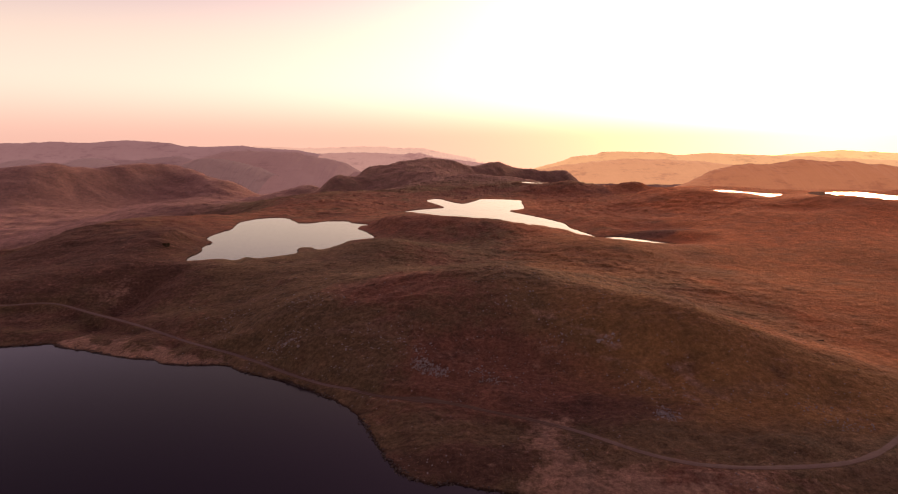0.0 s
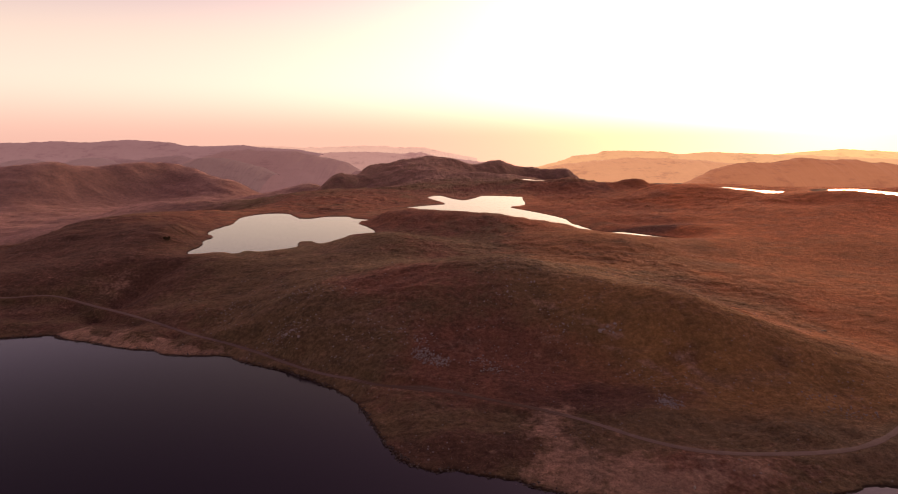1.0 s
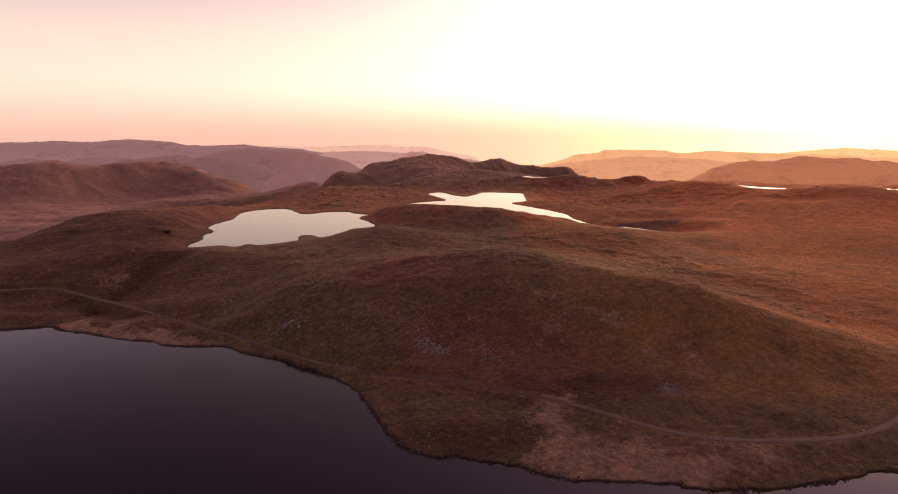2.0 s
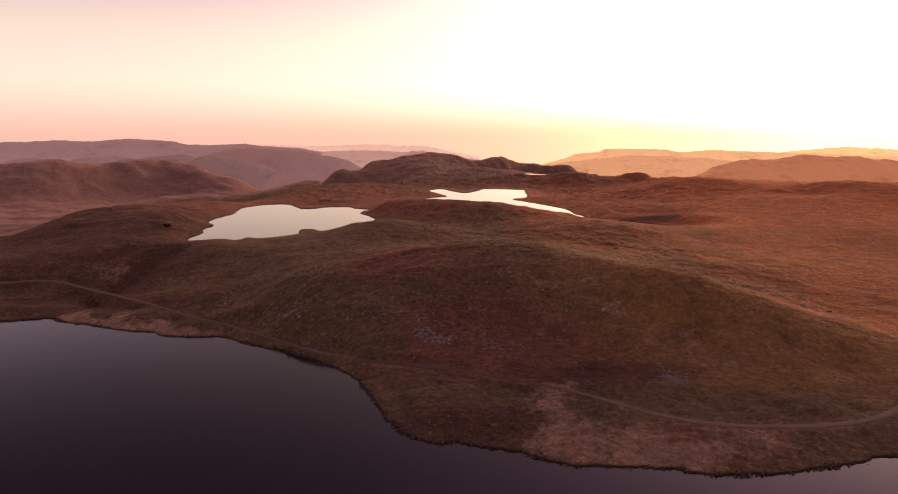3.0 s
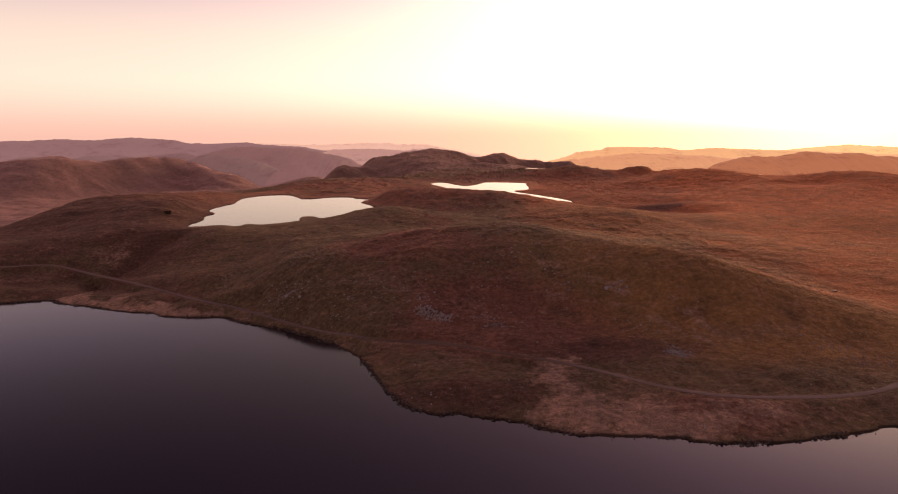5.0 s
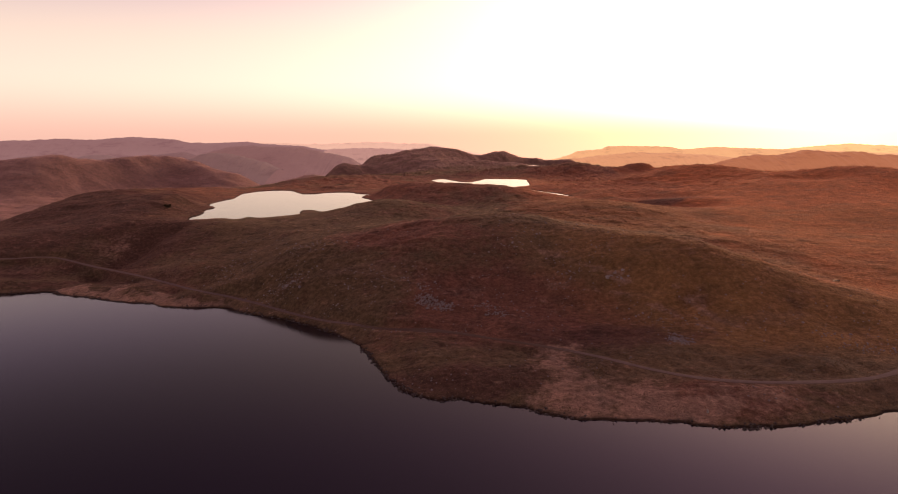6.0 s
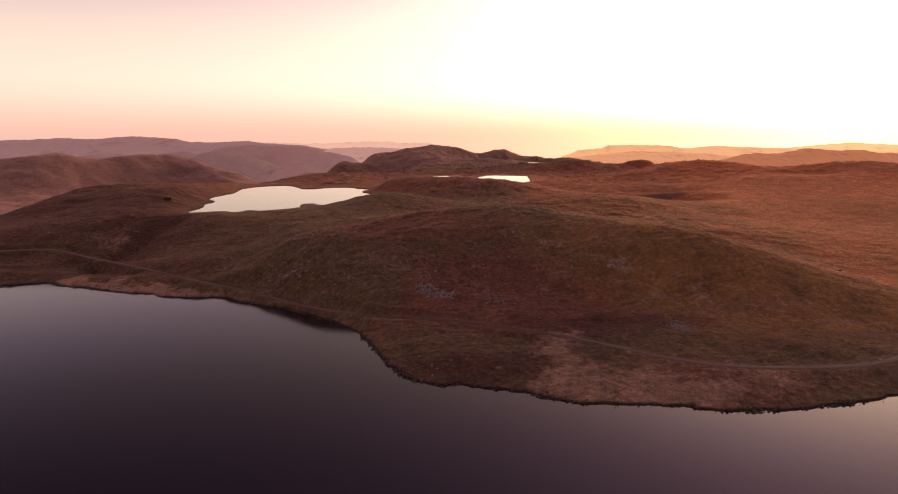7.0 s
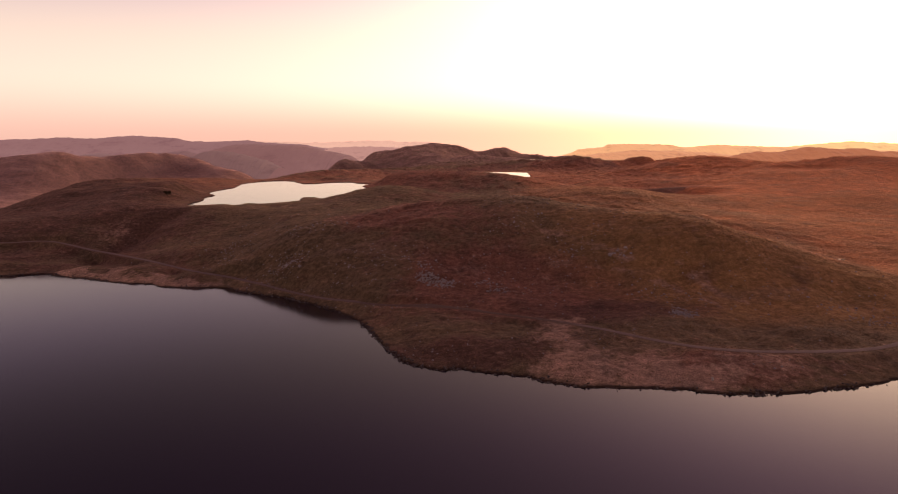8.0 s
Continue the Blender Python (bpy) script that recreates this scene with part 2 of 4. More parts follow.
GROUND, WATER, GRAVEL = ground_material(), water_material(), track_material()
ROCK = rock_material("grey_rock", (0.22, 0.185, 0.187), (0.46, 0.39, 0.4), (0.14, 0.1, 0.055))
PALE_ROCK = rock_material("pale_rock", (0.36, 0.31, 0.28), (0.62, 0.56, 0.51), (0.3, 0.25, 0.18))
WET_ROCK = rock_material("wet_rock", (0.05, 0.036, 0.034), (0.12, 0.09, 0.085), (0.06, 0.045, 0.03))
TUSSOCK = blade_material("tussock_blades", (0.2, 0.115, 0.06), (0.3, 0.175, 0.1), (0.42, 0.27, 0.16), 0.5)
LEAF = blade_material("juniper_needles", (0.03, 0.024, 0.014), (0.06, 0.044, 0.025), (0.09, 0.066, 0.04), 0.15)
# ---- the lie of the land ----
PERM = np.random.RandomState(7).permutation(256)
PERM = np.concatenate([PERM, PERM, PERM])


def lattice(x, y, salt=0):
    """Smooth gradient noise of about -0.7 to 0.7 with a period of one metre, on arrays."""
    xi, yi = np.floor(x).astype(int), np.floor(y).astype(int)
    fx, fy = x - xi, y - yi
    u, v = fx * fx * fx * (fx * (fx * 6 - 15) + 10), fy * fy * fy * (fy * (fy * 6 - 15) + 10)

    def corner(dx, dy):
        turn = PERM[PERM[(xi + dx + salt * 37) & 255] + ((yi + dy + salt * 91) & 255)] * (2 * math.pi / 256)
        return np.cos(turn) * (fx - dx) + np.sin(turn) * (fy - dy)

    a, b, c, d = corner(0, 0), corner(1, 0), corner(0, 1), corner(1, 1)
    return (a + (b - a) * u) * (1 - v) + (c + (d - c) * u) * v


def fractal(x, y, size, octaves, salt=0, gain=0.5):
    total, weight = 0.0, 1.0
    for k in range(octaves):
        total = total + weight * lattice(x / size + 13.7 * k, y / size - 7.1 * k, salt + k)
        size, weight = size / 2.03, weight * gain
    return total


def smooth(a, b, v):
    k = np.clip((v - a) / (b - a), 0, 1)
    return k * k * (3 - 2 * k)


def inside_distance(points, x, y):
    """Metres from the closed line through points, positive outside it."""
    best, within = np.full(x.shape, 1e9), np.zeros(x.shape, bool)
    for (ax, ay), (bx, by) in zip(points, points[1:] + points[:1]):
        ex, ey = bx - ax, by - ay
        k = np.clip(((x - ax) * ex + (y - ay) * ey) / (ex * ex + ey * ey + 1e-9), 0, 1)
        best = np.minimum(best, (x - ax - k * ex) ** 2 + (y - ay - k * ey) ** 2)
        if ey:
            within ^= ((ay > y) != (by > y)) & (x < ex * (y - ay) / ey + ax)
    return np.where(within, -1, 1) * np.sqrt(best)


def shore_distance(points, x, y, reach):
    """As inside_distance, but worked out only within reach of the line's own box."""
    xs, ys = [p[0] for p in points], [p[1] for p in points]
    near = (x > min(xs) - reach) & (x < max(xs) + reach) & (y > min(ys) - reach) & (y < max(ys) + reach)
    d = np.full(x.shape, 1e3)
    if near.any():
        d[near] = inside_distance(points, x[near], y[near])
    return d


def rounded(points, steps=4, closed=True):
    """A curve through the points."""
    out, n = [], len(points)
    for i in range(n if closed else n - 1):
        p0, p1, p2, p3 = (Vector((*(points[(i + k) % n] if closed else points[min(max(i + k, 0), n - 1)]), 0)) for k in (-1, 0, 1, 2))
        for s in range(steps):
            t = s / steps
            q = 0.5 * (2 * p1 + (p2 - p0) * t + (2 * p0 - 5 * p1 + 4 * p2 - p3) * t * t + (3 * p1 - p0 - 3 * p2 + p3) * t ** 3)
            out.append((q.x, q.y))
    return out


def relief(x, y):
    """Rounded knolls, rocky steps and narrow gullies on top of the hills."""
    far = np.hypot(x, y - 100)
    wx, wy = x + 10 * fractal(x, y, 60, 3, 40), y + 10 * fractal(x, y, 60, 3, 44)
    knolls = np.abs(fractal(wx, wy, 46, 3, 50, 0.5)) - 0.2
    lumps = np.abs(fractal(wx, wy, 15, 3, 55, 0.55)) - 0.2
    strong = smooth(-0.15, 0.35, fractal(x, y, 110, 2, 60))
    flat_moor = smooth(80, 160, x) * smooth(560, 440, y)
    rocky = (1 - 0.75 * flat_moor) * (0.35 + 0.65 * strong)
    crags = smooth(380, 560, far) * smooth(1300, 900, far)
    h = 1.5 * fractal(x, y, 70, 3, 3) * (1 - 0.5 * flat_moor)
    h = h + rocky * (1.6 + 2.2 * smooth(200, 600, far)) * knolls + (rocky * (1.5 + 0.6 * smooth(200, 700, far)) + 1.3 * crags) * lumps
    h = h + (0.6 - 0.2 * flat_moor + 0.9 * crags) * (np.abs(fractal(wx, wy, 6.5, 3, 9, 0.6)) - 0.2) + 0.9 * smooth(260, 150, far) * fractal(wx, wy, 22, 4, 75, 0.55)
    sx, sy = x + 35 * fractal(x, y, 140, 3, 46), y + 35 * fractal(x, y, 140, 3, 47)
    return h + smooth(450, 1200, far) * (5 * fractal(x, y, 170, 3, 21) + 1.8 * fractal(sx, sy, 48, 3, 24, 0.6) + 9 * (np.abs(fractal(sx, sy, 190, 5, 31, 0.55)) - 0.2))


def line_distance(points, x, y, values=None):
    """Metres from the open line through points, and the value carried along it to the nearest place."""
    best, found = np.full(x.shape, 1e9), np.zeros(x.shape)
    for i, ((ax, ay), (bx, by)) in enumerate(zip(points, points[1:])):
        ex, ey = bx - ax, by - ay
        k = np.clip(((x - ax) * ex + (y - ay) * ey) / (ex * ex + ey * ey + 1e-9), 0, 1)
        d = (x - ax - k * ex) ** 2 + (y - ay - k * ey) ** 2
        if values is not None:
            found = np.where(d < best, values[i] + (values[i + 1] - values[i]) * k, found)
        best = np.minimum(best, d)
    return np.sqrt(best), found


# Shores, in plan.
NEAR_SHORE = [(-330, 190), (-260, 216), (-210, 225), (-172, 229), (-155, 233), (-147, 228), (-134, 224), (-121, 218), (-108, 215), (-98, 210),
              (-79, 209), (-71, 203), (-62, 198.5), (-52, 193), (-43, 186), (-35, 179), (-28, 170.5), (-23, 161), (-18, 149), (-12, 138), (-5, 132), (1, 132),
              (15, 127), (26, 122), (42, 121), (54, 118), (62, 118), (71, 119), (78, 121), (87, 123), (94, 125),
              (120, 121), (150, 98), (180, 30), (150, -90), (20, -190), (-180, -210), (-340, -80), (-400, 80)]
TARN_SHORE = [(-135, 315), (-137, 340), (-142, 355), (-142, 371), (-152, 388), (-152, 418), (-150, 428), (-156, 464), (-149, 485), (-140, 491), (-127, 488),
              (-111, 460), (-101, 460), (-93, 470), (-77, 469), (-72, 460), (-58, 450), (-63, 441), (-62, 427), (-55, 413), (-47, 391), (-51, 384),
              (-60, 378), (-65, 361), (-72, 346), (-80, 354), (-86, 350), (-83, 336), (-90, 327), (-100, 321), (-107, 324), (-110, 315), (-119, 320)]
LONG_SHORE = [(-48, 585), (-35, 604), (-16, 619), (-5, 629), (-14, 662), (-25, 700), (-12, 720), (4, 680), (17, 668), (33, 705), (40, 718), (78, 704),
              (78, 672), (74, 617), (58, 597), (67, 574), (83, 540), (94, 506), (94, 483), (100, 456), (106, 434), (120, 437), (141, 416), (152, 405),
              (139, 407), (116, 418), (102, 424), (92, 438), (84, 470), (70, 484), (45, 500), (30, 528), (3, 540), (-23, 572)]
FAR_SHORE = [(528, 920), (554, 934), (583, 943), (614, 937), (620, 907), (635, 884), (656, 857), (683, 832), (701, 808), (650, 773), (613, 781), (589, 807), (574, 823), (568, 847), (541, 835), (524, 852), (516, 878), (518, 901)]
FAR_ARM = [(384, 959), (405, 980), (424, 990), (440, 979), (449, 952), (465, 926), (483, 911), (480, 901), (462, 880), (444, 863), (442, 880), (444, 912), (437, 932), (419, 942), (400, 938), (386, 943)]
POND_SHORE = [(101, 905), (112, 908), (120, 890), (134, 886), (132, 876), (118, 872), (108, 884)]
TRACK = [(-290, 262), (-240, 262), (-197, 266), (-186, 269), (-178, 269.5), (-170, 268.6), (-157, 263.2), (-144, 257), (-132, 250.3), (-120, 242.2), (-107, 233.6), (-92, 223.9), (-78.6, 215.8),
         (-66.6, 207.8), (-56.7, 200.2), (-47.1, 193.2), (-38.6, 187.6), (-31, 183.6), (-23.1, 178), (-15, 174), (-5, 170.6), (4, 166.9), (10.4, 163.9), (21, 159.1),
         (31, 153), (38.5, 147), (46.2, 140.5), (55.5, 135.6), (65.4, 134), (76.3, 134.2), (87.5, 135.3), (96.6, 137.4), (104.6, 141.2), (113, 147.2), (124, 156), (150, 172), (190, 180)]
BECK = [(-133, 317), (-134.3, 302), (-139, 289), (-142.5, 279), (-145, 270), (-147, 262), (-147.5, 246), (-150, 231)]
LAKES = [  # name, shore, level, width of the bank
    ("near_lake", rounded(NEAR_SHORE), 0.0, 16),
    ("round_tarn", rounded(TARN_SHORE), 16.7, 22),
    ("long_tarn", rounded(LONG_SHORE), 9.5, 26),
    ("far_lake", rounded(FAR_SHORE), -3.0, 70),
    ("far_lake_arm", rounded(FAR_ARM), -3.0, 130),
    ("pond", rounded(POND_SHORE), 16.0, 14),
]
HILLS = []


def hill(x, y, height, long, wide, turn=0):
    HILLS.append((x, y, height, long, wide, radians(turn)))


hill(15, 242, 14.7, 62, 40)  # crest of the near hill
hill(-45, 250, 2.3, 45, 36)  # its west shoulder
hill(75, 205, 14.2, 38, 26, -20)  # its east shoulder
hill(112, 188, 4.1, 40, 20, -25)  # east spur
hill(-52, 224, 2.7, 26, 18, -20)  # steep west face
hill(-4, 186, 1.6, 30, 16, -20)  # scree slope
hill(56, 156, 1.6, 28, 14)  # slope over the track
hill(-10, 215, 1.4, 30, 16)  # crag side
hill(-100, 258, 0.4, 45, 22, -20)  # west foot
hill(-85, 235, -4.2, 18, 12)  # fold of the lakeside slope
hill(-102, 228, -6.8, 18, 12)  # fold of the lakeside slope
hill(-130, 240, -5.2, 18, 12)  # fold of the lakeside slope
hill(-90, 255, -2.7, 22, 14)  # fold of the lakeside slope
hill(-122, 262, -2.4, 22, 14)  # fold of the lakeside slope
hill(-70, 215, -5.4, 14, 10)  # fold of the lakeside slope
hill(-112, 280, -2.0, 24, 14)  # fold of the lakeside slope
hill(-155, 250, -0.8, 18, 12)  # fold of the lakeside slope
hill(-150, 280, -4.2, 20, 14)  # fold of the lakeside slope
hill(-15, 205, 0.3, 24, 10)  # fold of the lakeside slope
hill(-110, 300, 2.3, 45, 20, -5)  # south bank
hill(-180, 255, -9.6, 55, 22)  # far west shore
hill(-33, 330, 9.5, 36, 30)  # knoll before the round tarn
hill(85, 345, 6.9, 60, 32, -10)  # knoll beside long tarn
hill(25, 402, 10.6, 50, 30, -5)  # ridge before long tarn
hill(-30, 430, 10.6, 40, 45)  # ridge before long tarn, west
hill(-225, 388, 10.3, 60, 50, 20)  # west hill
hill(-265, 455, 8.1, 80, 55, 20)  # west hill, far side
hill(-240, 320, -2.4, 45, 40)  # west hill, low end
hill(-165, 350, 8.7, 30, 40)  # tarn west bank
hill(-185, 470, 3.0, 50, 60)  # tarn north-west
hill(-300, 390, -24.5, 45, 70)  # west hill, falling end
hill(-265, 340, 0.7, 35, 40)  # west hill, foot
hill(130, 330, -3.5, 32, 28, -10)  # knoll beside long tarn, end
hill(121, 399, -3.2, 40, 17, -15)  # low bank of the long tarn
hill(-365, 515, -25.0, 75, 75)  # dale west of the hill
hill(-445, 625, -17.0, 70, 70)  # dale below
hill(74, 418, 1.2, 12, 12)  # point before the long tarn
hill(140, 460, -4.5, 36, 17, -20)  # flat beyond the tarn's tail
hill(205, 300, -5.5, 70, 50)  # right moor
hill(330, 330, 2.6, 110, 70)  # right moor beyond
hill(165, 215, 0.2, 60, 40)  # right moor near
hill(193, 483, 0.3, 60, 50)  # moor crest
hill(250, 434, 3.2, 60, 50)  # moor crest right
hill(225, 592, 15.9, 60, 40)  # moor crest far
hill(310, 570, 2.6, 60, 45, 10)  # right ridge
hill(330, 482, 2.3, 48, 34)  # right ridge end
hill(410, 470, 11.2, 60, 45)  # right ridge wing
hill(280, 485, -7.3, 30, 26)  # right ridge nape
hill(390, 590, 7.3, 80, 50)  # dip beyond
hill(400, 850, -14.6, 50, 40)  # near the far lake
hill(510, 790, -6.8, 80, 40)  # south bank of the far lake
hill(-240, 545, -6.3, 40, 40)  # tarn north bank
hill(241, 815, 9.2, 22, 22)  # knob
hill(180, 812, 7.5, 70, 40)  # knob ridge
hill(148, 803, 8.7, 30, 34)  # notched ridge
hill(105, 805, 5.7, 28, 40)  # gap by the pond
hill(242, 700, 13.9, 34, 45)  # low ridge
hill(380, 760, -6.7, 90, 60)  # dip before far lake
hill(-175, 780, 6.3, 75, 90)  # hill behind tarn
hill(-240, 790, 4.3, 60, 60)  # hill behind tarn west
hill(-115, 640, 7.8, 60, 80)  # rise between tarns
hill(10, 830, -5.2, 70, 50)  # north shore knoll
hill(5, 1470, 72.4, 75, 110)  # peak
hill(-75, 1470, 9.9, 80, 110)  # peak left
hill(85, 1480, 27.2, 60, 110)  # peak right
hill(-110, 1440, 70.9, 90, 110)  # peak shoulder
hill(-205, 1310, 16.9, 40, 90)  # peak low shoulder
hill(-232, 1235, 42.6, 45, 80)  # peak far shoulder
hill(-175, 1400, 29.5, 38, 80)  # peak high shoulder
hill(110, 1530, 51.9, 50, 90)  # ridge east of the peak
hill(160, 1560, 39.2, 45, 90)  # ridge beyond the peak
hill(215, 1560, 50.4, 45, 90)  # end of the ridge
hill(285, 1545, 58.4, 50, 90)  # tail of the ridge
hill(160, 1720, 74.4, 120, 90)  # behind the ridge
hill(40, 1150, 64.3, 200, 150)  # slope before peak
hill(-480, 1310, -7.2, 60, 110)  # foot of the peak, dale end
hill(-400, 1350, 9.6, 60, 110)  # foot of the peak, dale side
hill(-310, 1390, 36.3, 60, 110)  # foot of the peak, shoulder
hill(-830, 1860, 111.3, 90, 170)  # valley hill
hill(-900, 1720, 59.0, 70, 130)  # valley hill saddle
hill(-980, 1580, 80.4, 90, 170)  # valley hill west
hill(-1100, 1570, 40.0, 110, 180)  # valley hill mid
hill(-1350, 1500, 143.5, 260, 250)  # valley hill far west
hill(-730, 1850, 44.9, 60, 160)  # valley hill spur
hill(-640, 1800, 56.9, 80, 160)  # valley hill foot
hill(-450, 1050, -14.9, 330, 420, 25)  # valley floor
hill(-500, 680, -24.8, 170, 170)  # west valley
hill(-330, 760, -42.9, 90, 110)  # west valley head
hill(-320, 630, -22.4, 60, 70)  # dale side
hill(-480, 1280, 32.5, 160, 170)  # dale
hill(500, 1150, 16.9, 300, 150)  # far moor
hill(-60, 520, 1.9, 50, 50)  # between tarns
hill(115, 890, 7.6, 50, 40)  # pond rise
hill(300, 500, 16.5, 70, 60)  # moor middle
hill(220, 650, 10.9, 40, 35)  # moor step
hill(-60, 1300, 51.6, 160, 90)  # peak foot
hill(620, 600, -8.4, 200, 200)  # east moor


def bare_land(x, y):
    near = 3 + 12 * smooth(170, 300, y) - 6 * smooth(500, 700, y)
    h = near * (1 - 0.8 * smooth(-330, -700, x)) - 75 * np.maximum(smooth(850, 1250, y), smooth(-350, -750, x) * smooth(350, 700, y)) - 95 * smooth(1500, 2600, np.hypot(x, y))
    for hx, hy, height, long, wide, turn in HILLS:
        dx, dy = x - hx, y - hy
        u, v = (dx * math.cos(turn) + dy * math.sin(turn)) / long, (dy * math.cos(turn) - dx * math.sin(turn)) / wide
        h = h + height * np.exp(-np.minimum(u * u + v * v, 60))
    return h


TRACK_LINE = rounded(TRACK, 4, closed=False)
track_x, track_y = np.array([p[0] for p in TRACK_LINE]), np.array([p[1] for p in TRACK_LINE])
track_z = np.minimum(bare_land(track_x, track_y) + 1.5 * fractal(track_x, track_y, 70, 3, 3), 0.7 + 0.17 * inside_distance(LAKES[0][1], track_x, track_y))
track_z = np.maximum(track_z, 0.8)
TRACK_Z = np.convolve(np.pad(track_z, 6, mode="edge"), np.hanning(15)[1:-1] / np.hanning(15).sum(), "valid")


def land(x, y):
    """The height of the ground."""
    x, y = np.atleast_1d(np.asarray(x, float)), np.atleast_1d(np.asarray(y, float))
    h = bare_land(x, y) + relief(x, y)
    near = (x > -175) & (x < -110) & (y > 225) & (y < 320)
    if near.any():  # the beck's gully
        d, _ = line_distance(BECK, x[near], y[near])
        d = d + 3 * fractal(x[near], y[near], 16, 3, 70)
        h[near] -= (2.6 * np.exp(-((d / 5) ** 2)) + 1.6 * np.exp(-((d / 13) ** 2))) * smooth(232, 262, y[near]) * smooth(316, 296, y[near])
    for name, shore, level, bank in LAKES:
        xs, ys = [p[0] for p in shore], [p[1] for p in shore]
        near = (x > min(xs) - bank - 30) & (x < max(xs) + bank + 30) & (y > min(ys) - bank - 30) & (y < max(ys) + bank + 30)
        if not near.any():
            continue
        d = inside_distance(shore, x[near], y[near]) + 1.0 * fractal(x[near], y[near], 4.5, 4, 5, 0.68)
        lip = level + 0.4 * smooth(0, 0.7, d) + np.clip(d, 0, 60) * 0.035
        rise = smooth(0, bank, d)
        dry = lip * (1 - rise) + np.maximum(h[near], level + 0.25 - 0.5 * np.maximum(d - 0.5 * bank, 0)) * rise
        h[near] = np.where(d > 0, dry, level - np.minimum(-d * 0.25, 4))
    near = (x > -295) & (x < 195) & (y > 128) & (y < 276)
    if near.any():  # the bench that the track is cut into
        d, z = line_distance(TRACK_LINE, x[near], y[near], TRACK_Z)
        k = smooth(4.2, 1.7, d) * smooth(0.0, 1.6, inside_distance(LAKES[0][1], x[near], y[near]))
        h[near] = h[near] * (1 - k) + z * k
    return h


def warped(n, centre, core, reach_low, reach_high):
    """Lines of a grid, close together round centre and wider apart further off."""
    u = np.linspace(math.asinh((reach_low - centre) / core), math.asinh((reach_high - centre) / core), n)
    return centre + core * np.sinh(u)


def sheet(name, xs, ys, zs, mat):
    nx, ny = len(xs), len(ys)
    gx, gy = np.meshgrid(xs, ys)
    co = np.stack([gx.ravel(), gy.ravel(), zs.ravel()], 1).astype(np.float32)
    i = (np.arange(ny - 1)[:, None] * nx + np.arange(nx - 1)[None, :]).ravel()
    quads = np.stack([i, i + 1, i + 1 + nx, i + nx], 1).astype(np.int32)
    me = bpy.data.meshes.new(name)
    me.vertices.add(len(co))
    me.vertices.foreach_set("co", co.ravel())
    me.loops.add(quads.size)
    me.loops.foreach_set("vertex_index", quads.ravel())
    me.polygons.add(len(quads))
    me.polygons.foreach_set("loop_start", np.arange(0, quads.size, 4, dtype=np.int32))
    me.polygons.foreach_set("loop_total", np.full(len(quads), 4, np.int32))
    me.polygons.foreach_set("use_smooth", np.ones(len(quads), bool))
    me.update(calc_edges=True)
    me.materials.append(mat)
    return new(name, me)


GX = warped(1040, 0, 75, -4900, 4900)
GY = np.concatenate([np.linspace(-1500, 70, 60), warped(1020, 150, 60, 90, 4900)])
gx, gy = np.meshgrid(GX, GY)
GZ = land(gx.ravel(), gy.ravel()).reshape(gx.shape)
ground = sheet("ground", GX, GY, GZ, GROUND)


def give(ob, name, values):
    ob.data.attributes.new(name, "FLOAT", "POINT").data.foreach_set("value", np.asarray(values, np.float32).ravel())


def blob(x, y, cx, cy, rx, ry):
    return np.exp(-(((x - cx) / rx) ** 2) - ((y - cy) / ry) ** 2)


# Where each kind of cover grows, in plan.
TRODS = [[(29, 196), (47, 192), (56, 183), (65, 173), (74, 166)], [(67, 186), (72, 178), (76, 171), (79, 168)], [(28, 215), (37, 207), (49, 197), (58, 189)]]  # sheep paths
# the east spur's crest, where a sunlit edge is painted
SUNLIT_SPUR = [(97, 206), (102, 191), (108, 183), (112, 174), (118, 166)]
REED_MEADOW = [(19, 130), (21, 145), (22.7, 155.4), (28.8, 155.3), (29, 144.3), (34.3, 137.5), (38, 132.5), (49, 131.5), (55.5, 129), (53, 117), (42.5, 119), (25, 120), (20, 124)]
SHORE_STRIP = [(-151, 233), (-139.6, 231.5), (-126.7, 228), (-106.8, 222.5), (-91.5, 215.8), (-77, 212), (-79.4, 207), (-98, 208), (-122.5, 216), (-147, 226)]


